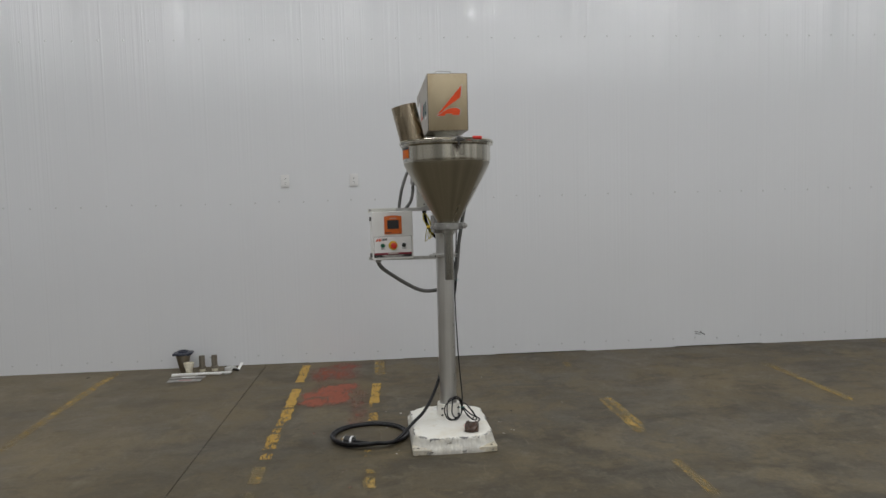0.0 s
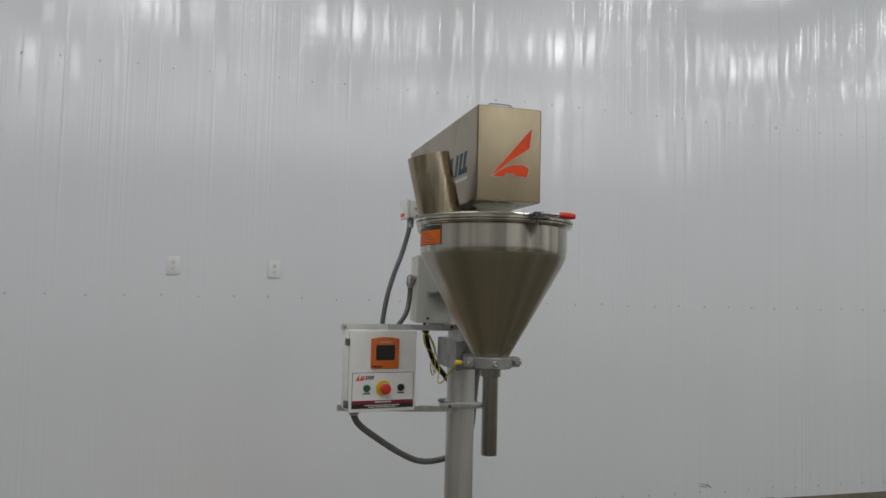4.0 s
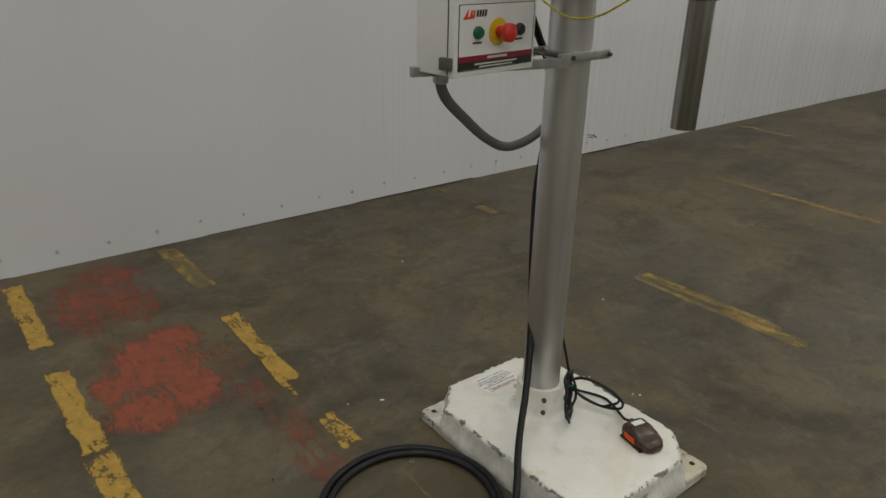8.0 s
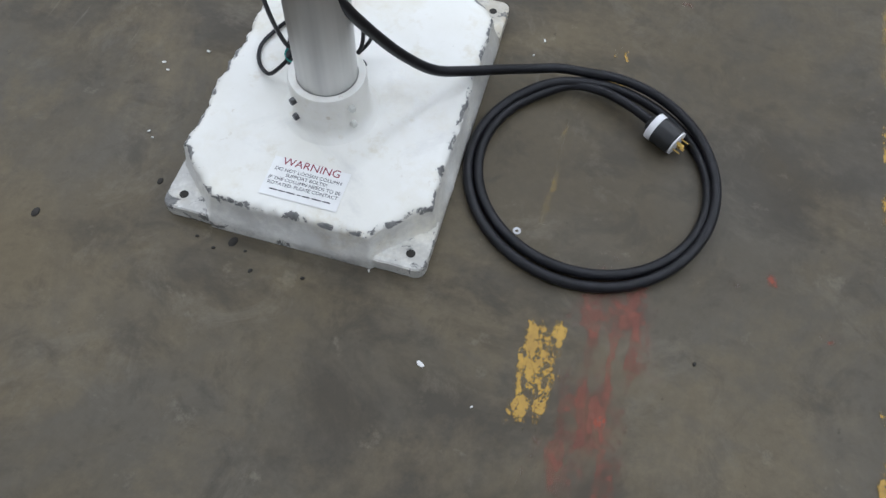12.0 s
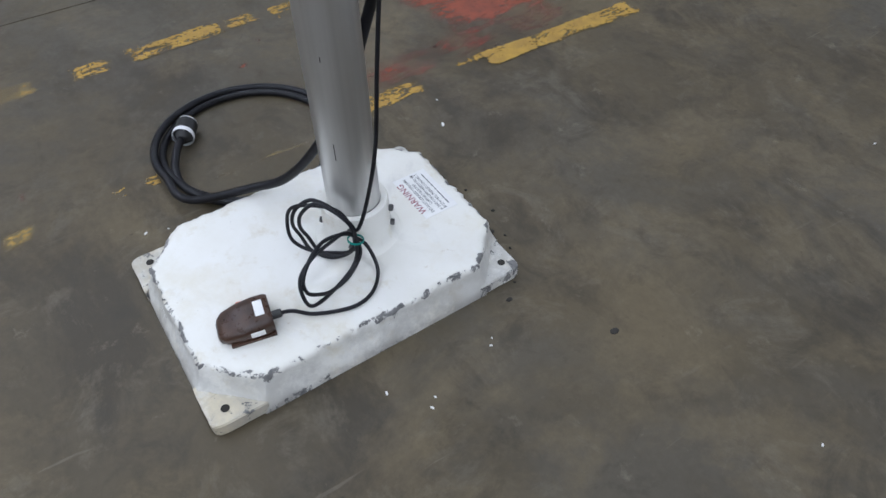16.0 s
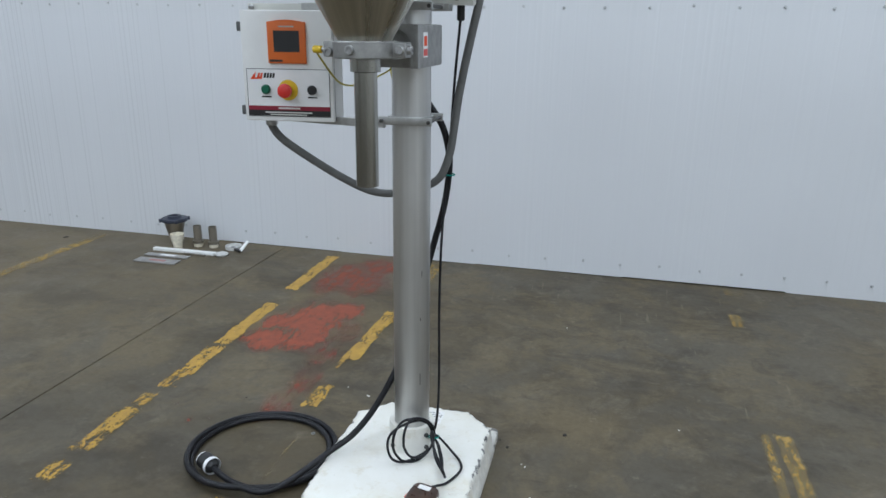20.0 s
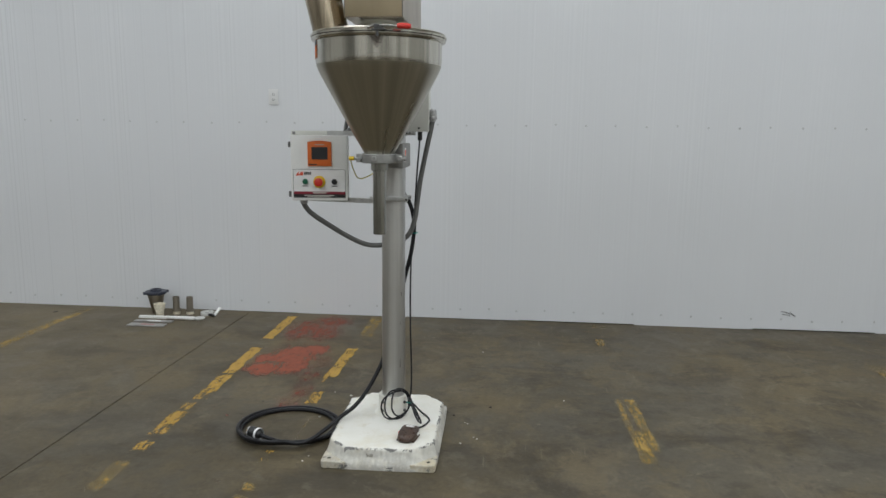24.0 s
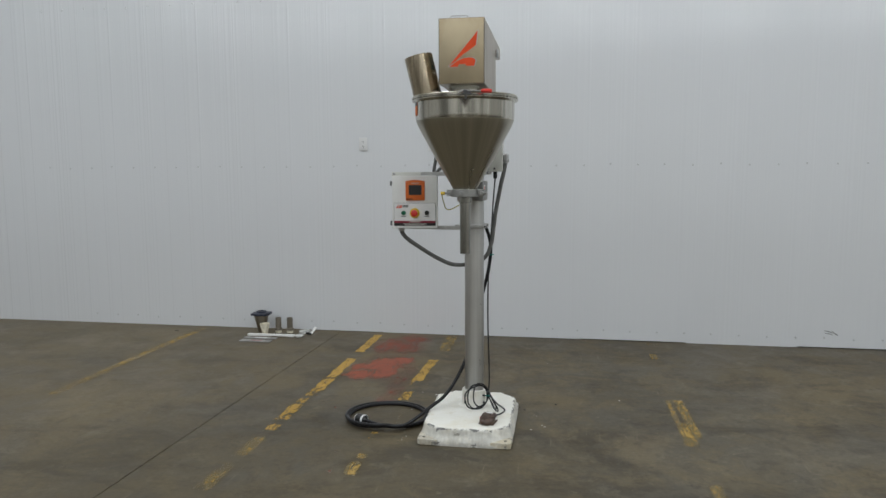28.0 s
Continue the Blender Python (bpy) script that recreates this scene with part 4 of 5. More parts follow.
def build_head():
    x0, x1, yf, yb, z0, zr, z1, ym = 0.408, 0.645, 4.232, 5.191, 1.958, 2.219, 2.288, 4.886
    side = [(yf, z0), (ym, z0), (ym, zr), (yb, zr), (yb, z1), (yf, z1)]
    bm = prism(side, x1 - x0, Matrix(((0, 0, 1, x0), (1, 0, 0, 0), (0, 1, 0, 0), (0, 0, 0, 1))), bevel=0.0025)
    head = part("drive_cover", bm, HEAD_STEEL, machine, "long brushed stainless drive cover with orange mark")
    part("front_seam", box(x0 + 0.0012, x0 + 0.0035, yf - 0.0012, yf + 0.004, z0 + 0.003, z1 - 0.003), DARK_IRON, head)
    part("front_seam", box(x1 - 0.0035, x1 - 0.0012, yf - 0.0012, yf + 0.004, z0 + 0.003, z1 - 0.003), DARK_IRON, head)
    yh = yf + 0.052
    part("lift_handle", tube(smooth_path([(0.463, yh, z1 - 0.002), (0.463, yh, z1 + 0.012), (0.468, yh, z1 + 0.019), (0.480, yh, z1 + 0.021), (0.537, yh, z1 + 0.021), (0.549, yh, z1 + 0.019), (0.554, yh, z1 + 0.012), (0.554, yh, z1 - 0.002)], 4), 0.003, 8), ZINC, head, "thin steel lift handle on the cover")
    plate = part("front_plate", box(x0 + 0.004, x1 - 0.004, yf - 0.0018, yf + 0.002, z0 + 0.004, z1 - 0.004, 0.0008), FRONT_STEEL, machine, "beige mottled steel front plate of the cover, reflected brightness in its tone")
    sail_logo(upright(0.460, yf - 0.0020, 2.043), 0.149, 0.176, plate)
    # the same mark and dark lettering blocks on the side
    ms = Matrix(((0, 0, -1, x0 - 0.0002), (-1, 0, 0, 4.785), (0, 1, 0, 2.068), (0, 0, 0, 1)))
    sail_logo(ms, 0.125, 0.105, head)
    for k, (u, w, h) in enumerate(((0.15, 0.05, 0.078), (0.21, 0.05, 0.078), (0.30, 0.028, 0.078), (0.345, 0.030, 0.078), (0.395, 0.030, 0.078))):
        lean = 0.022
        poly = [(u, 0), (u + w, 0), (u + w + lean, h), (u + lean, h)]
        if k >= 3:
            poly = [(u, 0), (u + w + 0.02, 0), (u + w + 0.025, 0.02), (u + w + 0.002, 0.02), (u + w + lean, h), (u + lean, h)]
        part("lettering_block", prism(poly, 0.0006, ms), LOGO_GREY, head)
    part("lettering_line", box(x0 - 0.0009, x0 - 0.0002, 4.335, 4.47, 2.045, 2.055), LABEL_WHITE, head)
    part("latch", box(x1, x1 + 0.012, 4.90, 4.94, 2.19, 2.235, 0.003), ZINC, head)
    for z in (2.272, 2.226):
        part("cover_screw", bolt((x0, 4.89, z), (-1, 0, 0), 0.005, 0.004), ZINC, head)
    # neck between the cover and the lid
    part("drive_neck", lathe([(0.085, 1.9585), (0.070, 1.950), (0.064, 1.945), (0.064, 1.928), (0.069, 1.924), (0.072, 1.905)], pose(HX + 0.008, HY - 0.013, 0.003), 40, caps=False), CREAM, machine, "pale cast drive neck above the lid")
    # white casting under the cover, on top of the column
    cast = part("drive_casting", box(0.412, 0.632, 4.53, 4.868, 1.846, 1.957, 0.010), WHITE, machine, "white painted drive casting on top of the column")
    x = 0.4112
    part("sticker", box(x - 0.0006, x, 4.778, 4.862, 1.905, 1.952), GREEN_LABEL, cast, "pale green sticker with coloured print")
    part("sticker", box(x - 0.0006, x, 4.778, 4.862, 1.855, 1.902), GREEN_LABEL, cast, "pale green sticker with coloured print")
    for z in (1.912, 1.864):
        for a, b, mat in ((4.785, 4.805, LOGO_RED), (4.812, 4.822, GREEN), (4.83, 4.855, LABEL_WHITE)):
            part("sticker_print", box(x - 0.001, x - 0.0006, a, b, z, z + 0.030), mat, cast)
    flag = part("flag_sticker", box(x - 0.0006, x, 4.642, 4.730, 1.872, 1.925), LABEL_WHITE, cast, "white sticker with flag stripes and letters")
    mu = Matrix(((0, 0, -1, x - 0.0008), (-1, 0, 0, 4.724), (0, 1, 0, 1.876), (0, 0, 0, 1)))
    part("sticker_letters", letters("U.S.A", 0.026, mu), BLUE, cast)
    part("flag_field", box(x - 0.001, x - 0.0006, 4.695, 4.722, 1.902, 1.921), BLUE, cast)
    for k in range(3):
        part("flag_stripe", box(x - 0.001, x - 0.0006, 4.648, 4.693, 1.902 + 0.0075 * k, 1.9055 + 0.0075 * k), RED_PLASTIC, cast)
    # motor plates and motor behind
    for a, b in ((4.872, 4.886), (4.915, 4.929)):
        bm = box(0.404, 0.642, a, b, 1.862, 2.205, 0.005)
        part("motor_plate", bm, WHITE, machine, "white painted motor mounting plate")
    for z in (1.878, 2.19):
        part("spacer_bolt", rod((0.412, 4.862, z), (0.412, 4.945, z), 0.007, 8), ZINC, machine)
    part("lower_brace", box(0.41, 0.60, 4.60, 4.925, 1.838, 1.848, 0.003), WHITE, machine)
    mot = part("motor", lathe([(0.06, 1.895), (0.088, 1.900), (0.093, 1.912), (0.093, 1.93), (0.090, 1.935), (0.090, 2.17), (0.095, 2.176), (0.095, 2.21), (0.06, 2.212)], pose(0.505, 5.035, 0), 40), WHITE, machine, "white painted upright electric motor")
    bm = None
    for k in range(14):
        a = radians(205 + 10 * k)
        bm = box(-0.002, 0.002, -0.003, 0.003, -0.010, 0.010, 0, pose(0.505 + 0.0925 * math.cos(a), 5.035 + 0.0925 * math.sin(a), 1.917, 0, 0, math.degrees(a)), bm)
    part("motor_vent", bm, BLACK, mot)
    sw = part("terminal_box", box(0.360, 0.425, 5.005, 5.085, 1.965, 2.042, 0.009), WHITE, machine, "white terminal box on the motor")
    part("box_lid", box(0.342, 0.3595, 5.000, 5.090, 1.958, 2.050, 0.004), LABEL_WHITE, sw)
    part("box_sticker", box(0.3412, 0.342, 5.012, 5.080, 1.968, 1.984), LOGO_RED, sw)
    part("box_sticker", box(0.3412, 0.342, 5.008, 5.082, 1.998, 2.040), LABEL_WHITE, sw)
    rng = random.Random(3)
    bm = box(0.404, 0.412, 5.000, 5.0045, 1.966, 2.042, 0.001)
    for k in range(9):
        z = 1.962 + 0.0098 * k
        bm = box(0.402 - rng.uniform(0, 0.016), 0.416 + rng.uniform(0, 0.01), 4.997, 5.0045, z, z + rng.uniform(0.003, 0.007), 0.001, bm=bm)
    part("terminal_ribs", bm, BLACK, sw)
    part("cable_gland", rod((0.43, 4.80, 1.79), (0.43, 4.80, 1.846), 0.017, 16), BLACK, machine)


OFFSET = Vector((-0.008, 0.013, -0.003))
build_head()
OFFSET = Vector((0, 0, 0))


def build_junction_box():
    x0, x1, y0, y1, z0, z1 = 0.362, 0.680, 4.856, 4.985, 1.508, 1.785
    body = part("junction_box", box(x0, x1, y0 + 0.05, y1, z0, z1, 0.004), CREAM, machine, "pale grey steel junction box behind the column")
    part("box_cover", box(x0 - 0.003, x1 + 0.003, y0, y0 + 0.0475, z0 - 0.003, z1 + 0.003, 0.004), CREAM, body)
    for x in (x0 + 0.045, x1 - 0.045):
        for z in (z0 + 0.015, z1 - 0.02):
            part("cover_screw", bolt((x, y0, z), (0, -1, 0), 0.006, 0.004), DARK_IRON, body)
    part("bracket", box(0.40, 0.62, PY + 0.060, y0 + 0.004, 1.615, 1.636, 0.002), BRACKET, body)
    part("bracket", box(0.40, 0.62, PY + 0.060, y0 + 0.004, 1.488, 1.508, 0.002), BRACKET, body)
    # left elbow and hose, down behind the control box
    ye = 4.885
    bm = lathe([(0.014, 0), (0.014, 0.014), (0.018, 0.016), (0.018, 0.030), (0.013, 0.034)], along((x0, ye, 1.690), (x0 - 0.05, ye, 1.690)), 12)
    bm = lathe([(0.009, -0.010), (0.015, -0.004), (0.017, 0.004), (0.017, 0.02), (0.0195, 0.022), (0.0195, 0.032), (0.014, 0.036), (0.014, 0.044)], along((x0 - 0.026, ye, 1.695), (x0 - 0.026, ye, 1.60)), 12, bm)
    part("elbow_fitting", bm, ZINC, body)
    part("conduit", tube(smooth_path([(x0 - 0.026, ye, 1.662), (x0 - 0.030, ye - 0.004, 1.60), (x0 - 0.048, 4.865, 1.54), (x0 - 0.09, 4.83, 1.49), (x0 - 0.12, 4.79, 1.46)]), 0.0105, 12), GREY_HOSE, machine, "grey flexible conduit")
    # right elbow and the long hose that loops back to the control box
    bm = lathe([(0.014, 0), (0.014, 0.010), (0.018, 0.012), (0.018, 0.022), (0.014, 0.026)], along((x1, 4.905, 1.600), (x1 + 0.05, 4.905, 1.600)), 12)
    bm = lathe([(0.010, -0.012), (0.017, -0.004), (0.018, 0.004), (0.018, 0.026), (0.021, 0.028), (0.021, 0.040), (0.015, 0.043), (0.015, 0.052)], along((x1 + 0.020, 4.905, 1.606), (x1 + 0.018, 4.905, 1.50)), 12, bm)
    part("elbow_fitting", bm, ZINC, body)
    path = [(x1 + 0.019, 4.905, 1.570), (0.690, 4.903, 1.515), (0.668, 4.896, 1.41), (0.640, 4.886, 1.26), (0.627, 4.876, 1.15), (0.616, 4.866, 1.07), (0.588, 4.852, 0.995), (0.525, 4.842, 0.957), (0.450, 4.832, 0.940),
            (0.375, 4.82, 0.945), (0.29, 4.80, 0.985), (0.20, 4.77, 1.045), (0.12, 4.745, 1.105), (0.090, 4.735, 1.145), (0.088, 4.733, 1.175)]
    part("conduit", tube(smooth_path(path, 10), 0.0125, 12), GREY_HOSE, machine, "long grey flexible conduit looping behind the column")
    part("conduit_gland", lathe([(0.013, 0), (0.018, 0.004), (0.018, 0.022), (0.022, 0.024), (0.022, 0.034)], along((0.088, 4.733, 1.150), (0.088, 4.733, 1.19)), 12), ZINC, machine)
    # motor hose
    path = [(0.372, 5.062, 1.962), (0.364, 5.065, 1.90), (0.332, 5.045, 1.80), (0.292, 5.01, 1.71), (0.262, 4.990, 1.62), (0.244, 4.985, 1.52), (0.232, 4.96, 1.43), (0.205, 4.86, 1.35), (0.20, 4.775, 1.325)]
    part("conduit", tube(smooth_path(path), 0.0105, 12), GREY_HOSE, machine, "grey flexible conduit from the motor")
    part("conduit_gland", rod((0.370, 5.062, 1.918), (0.372, 5.062, 1.960), 0.0155, 12, 0.003), ZINC, machine)
    part("conduit_gland", rod((0.408, 4.882, 1.462), (0.408, 4.882, 1.509), 0.015, 12, 0.003), BLACK, body)
    part("conduit_gland", rod((0.636, 4.900, 1.462), (0.636, 4.900, 1.509), 0.012, 12, 0.003), BLACK, body)
    # yellow and green earth lead
    path = [(0.412, 4.874, 1.462), (0.428, 4.866, 1.43), (0.448, 4.85, 1.37), (0.450, 4.81, 1.328), (0.43, 4.745, 1.306), (0.407, 4.68, 1.291), (0.392, 4.615, 1.287), (0.386, 4.54, 1.302), (0.386, 4.46, 1.345), (0.389, 4.395, 1.383)]
    part("earth_lead", tube(smooth_path(path), 0.0025, 8), LEAD, machine, "thin green and yellow sensor lead")
    part("earth_lead", tube(smooth_path([(0.410, 4.874, 1.462), (0.400, 4.870, 1.445), (0.41, 4.872, 1.40), (0.435, 4.87, 1.345), (0.445, 4.87, 1.30), (0.46, 4.865, 1.31), (0.455, 4.862, 1.36), (0.43, 4.862, 1.43), (0.42, 4.868, 1.455)]), 0.0024, 8), LEAD, machine)
    part("earth_lead", tube(smooth_path([(0.406, 4.876, 1.462), (0.395, 4.872, 1.45), (0.405, 4.865, 1.405), (0.438, 4.862, 1.375), (0.447, 4.86, 1.31), (0.435, 4.862, 1.288), (0.428, 4.866, 1.33), (0.448, 4.868, 1.39), (0.430, 4.872, 1.44)]), 0.0024, 8), LEAD, machine)
    con = part("sensor_plug", rod((0.385, HY + 0.004, 1.389), (0.408, HY + 0.002, 1.389), 0.009, 12, 0.002), YELLOW_PLASTIC, machine, "yellow sensor plug")
    part("plug_stem", rod((0.408, HY + 0.002, 1.389), (0.428, HY, 1.389), 0.0055, 10), ZINC, con)


build_junction_box()


def build_control_box():
    m = pose(0.057, 4.630, 1.186, 0, 0, 6.5)
    w, h, d = 0.263, 0.305, 0.118
    body = part("control_box", box(0, w, 0.022, d, 0, h, 0.006, m), WHITE, machine, "white control enclosure with touch screen and buttons")
    door = part("box_door", box(-0.002, w + 0.002, 0.0, 0.020, -0.002, h + 0.002, 0.006, m), WHITE, machine, "white hinged enclosure door")
    for z in (0.028, 0.262):
        part("hinge", box(-0.014, -0.001, 0.004, 0.034, z - 0.013, z + 0.013, 0.002, m), HINGE, body)
    face = m @ pose(0, 0, 0, 90, 0, 0)
    scr = part("touch_screen", box(0.079, 0.191, -0.008, 0.0, 0.162, 0.276, 0.003, m), ORANGE, machine, "orange framed operator panel with dark screen")
    part("screen", box(0.098, 0.173, -0.0088, -0.0075, 0.194, 0.252, 0.0, m), SCREEN, scr)
    part("screen_print", box(0.114, 0.158, -0.0088, -0.0075, 0.261, 0.265, 0.0, m), PALE_FILM, scr)
    part("screen_crown", prism([(0.083, 0.275)] + [(0.083 + 0.104 * k / 8, 0.2755 + 0.006 * math.sin(math.pi * k / 8)) for k in range(1, 8)] + [(0.187, 0.275)], 0.0075, face @ Matrix.Translation((0, 0, 0.0002))), ORANGE, scr)
    part("screen_print", box(0.084, 0.122, -0.0088, -0.0075, 0.167, 0.173, 0.0, m), BLACK, scr)
    lab = part("button_panel", box(0.010, 0.254, -0.0012, 0.0, 0.013, 0.146, 0.0, m), LABEL_WHITE, door, "white button legend plate")
    bm = None
    for a, b, c, e in ((0.009, 0.255, 0.012, 0.0135), (0.009, 0.255, 0.1455, 0.147), (0.009, 0.0105, 0.012, 0.147), (0.2535, 0.255, 0.012, 0.147)):
        bm = box(a, b, -0.0015, 0.0, c, e, 0.0, m, bm)
    part("panel_border", bm, BLACK, door)
    part("warning_stripe", box(0.0105, 0.2535, -0.0018, 0.0, 0.030, 0.042, 0.0, m), MAROON, door)
    part("warning_stripe", box(0.0105, 0.2535, -0.0018, 0.0, 0.014, 0.030, 0.0, m), BLACK, door)
    bm = None
    for a, b, c, e in ((0.10, 0.165, 0.0335, 0.0385), (0.060, 0.20, 0.022, 0.0255), (0.075, 0.185, 0.016, 0.019)):
        bm = box(a, b, -0.0022, 0.0, c, e, 0.0, m, bm)
    part("stripe_print", bm, CREAM, door)
    # coloured maker's mark as plain shapes
    fm = face @ Matrix.Translation((0, 0, 0.0014))
    part("mark", prism([(0.020, 0.117), (0.038, 0.139), (0.034, 0.122), (0.056, 0.122), (0.054, 0.118)], 0.0005, fm), LOGO_RED, door)
    part("mark", prism([(0.040, 0.121), (0.055, 0.121), (0.058, 0.135), (0.053, 0.135), (0.050, 0.125), (0.048, 0.125), (0.050, 0.135), (0.045, 0.135)], 0.0005, fm), LOGO_RED, door)
    bm = None
    for k in range(4):
        u = 0.060 + 0.0085 * k
        bm = prism([(u, 0.121), (u + 0.006, 0.121), (u + 0.009, 0.135), (u + 0.003, 0.135)], 0.0005, fm, bm)
    part("mark_block", bm, BLACK, door)
    for u, mat, lbl in ((0.066, GREEN, "round green push button"), (0.203, BLACK, "round black push button")):
        b = part("push_button", lathe([(0.0135, 0.0), (0.0135, 0.006), (0.0115, 0.008), (0.0105, 0.011), (0, 0.0115)], face @ Matrix.Translation((u, 0.089, 0.0012)), 20), mat, door, lbl)
        part("button_legend", box(u - 0.014, u + 0.014, -0.0018, 0.0, 0.066, 0.070, 0.0, m), BLACK, door)
    part("stop_ring", lathe([(0.029, 0.0), (0.029, 0.0025), (0.012, 0.003)], face @ Matrix.Translation((0.132, 0.088, 0.0012)), 28), YELLOW_PLASTIC, door, "yellow emergency stop backing ring")
    stop = part("emergency_stop", lathe([(0.012, 0.0), (0.012, 0.022), (0.0195, 0.024), (0.0205, 0.030), (0.0195, 0.038), (0.013, 0.0415), (0, 0.042)], face @ Matrix.Translation((0.132, 0.088, 0.002)), 28), RED_PLASTIC, machine, "red mushroom emergency stop button")
    # rails that tie the box to the column
    top = part("mounting_rail", prism([(0.215, 4.712), (0.215, 4.698), (0.420, 4.664), (0.47, 4.664), (0.47, 4.678), (0.42, 4.678)], 0.022, pose(0, 0, 1.492)), BRACKET, machine, "flat steel mounting rail")
    part("mounting_rail", prism([(0.030, 4.752), (0.030, 4.738), (0.420, 4.664), (0.47, 4.664), (0.47, 4.678), (0.42, 4.678)], 0.022, pose(0, 0, 1.175)), BRACKET, machine, "flat steel mounting rail")
    part("box_flange", box(-0.012, 0.225, 0.096, 0.101, h - 0.004, h + 0.022, 0.001, m), CREAM, body)
    # Black strip painted as the shade in the gap behind the door.
    part("door_gap_shade", box(-0.0008, w + 0.0008, 0.0198, 0.0222, 0.004, h - 0.004, 0, m), BLACK, body)
    for u in (0.0, 0.215):
        part("flange_bolt", lathe([(0.008, 0), (0.008, 0.006), (0.006, 0.007)], face @ Matrix.Translation((u, h + 0.012, -0.094)), 6), ZINC, body)


OFFSET = Vector((-0.004, 0.014, -0.009))
build_control_box()
OFFSET = Vector((0, 0, 0))

# ---- power cord with plug ----


def build_cord():
    cord = thing("power_cord", (0.0, 4.69, 0), "thick black rubber power cord coiled on the floor", "power cord")
    r = 0.0105
    pts = [(0.408, 4.882, 1.475), (0.418, 4.878, 1.41), (0.447, 4.872, 1.34), (0.500, 4.875, 1.275), (0.552, 4.885, 1.205), (0.588, 4.886, 1.148), (0.607, 4.886, 1.08), (0.611, 4.885, 1.015), (0.597, 4.882, 0.90), (0.566, 4.870, 0.77), (0.528, 4.830, 0.60), (0.503, 4.797, 0.48), (0.478, 4.766, 0.385), (0.440, 4.728, 0.295),
           (0.395, 4.690, 0.215), (0.345, 4.652, 0.155), (0.290, 4.603, 0.120), (0.228, 4.540, 0.080), (0.166, 4.485, 0.046), (0.112, 4.457, 0.036)]
    start = math.atan2(4.455 - 4.716, 0.050 + 0.008)
    total = 1.90
    n = 44
    for k in range(n + 1):
        t = k / n
        a = start - total * 2 * math.pi * t
        f = min(1.0, max(0.0, (t - 0.40) / 0.18))
        f = f * f * (3 - 2 * f)
        wob = 0.006 * math.sin(2.0 * a + 1.3) * (1 if t > 0.5 else 0.4)
        rad = 0.253 - 0.020 * f + wob
        lift = 0.030 - 0.030 * min(1.0, t / 0.25) + 0.018 * math.exp(-((t - 0.52) / 0.06) ** 2)
        pts.append((-0.005 - 0.004 * f + 0.985 * rad * math.cos(a), 4.703 - 0.004 * f + 1.01 * rad * math.sin(a), r + 0.001 + max(0.0, lift)))
    pts += [(0.082, 4.486, 0.022), (0.010, 4.486, 0.028), (-0.055, 4.512, 0.031), (-0.094, 4.536, 0.032), (-0.112, 4.547, 0.031)]
    part("cable", tube(smooth_path(pts, 6), r, 12), RUBBER, cord)
    way = Vector((-0.10, 0.060, -0.004)).normalized()
    a = Vector((-0.109, 4.549, 0.031))
    m = along(a, a + way)
    plug = part("plug", lathe([(0.012, -0.012), (0.016, -0.010), (0.0275, 0.010), (0.0285, 0.014), (0.0285, 0.058), (0.026, 0.061)], m, 28), BLACK, cord, "black locking plug with white bands")
    part("plug_band", lathe([(0.0285, -0.001), (0.0298, 0.0), (0.0298, 0.013), (0.0285, 0.014)], m, 28, caps=False), LABEL_WHITE, plug)
    part("plug_face", lathe([(0.0265, 0.0605), (0.0265, 0.064), (0, 0.0645)], m, 28), LABEL_WHITE, plug)
    for k in range(4):
        a = radians(90 * k + 30)
        part("prong", box(-0.003, 0.003, -0.0012, 0.0012, 0.064, 0.082, 0.0005, m @ pose(0.013 * math.cos(a), 0.013 * math.sin(a), 0, 0, 0, math.degrees(a) + 90)), BRASS, plug)


build_cord()

# ---- foot pedal with its cord ----


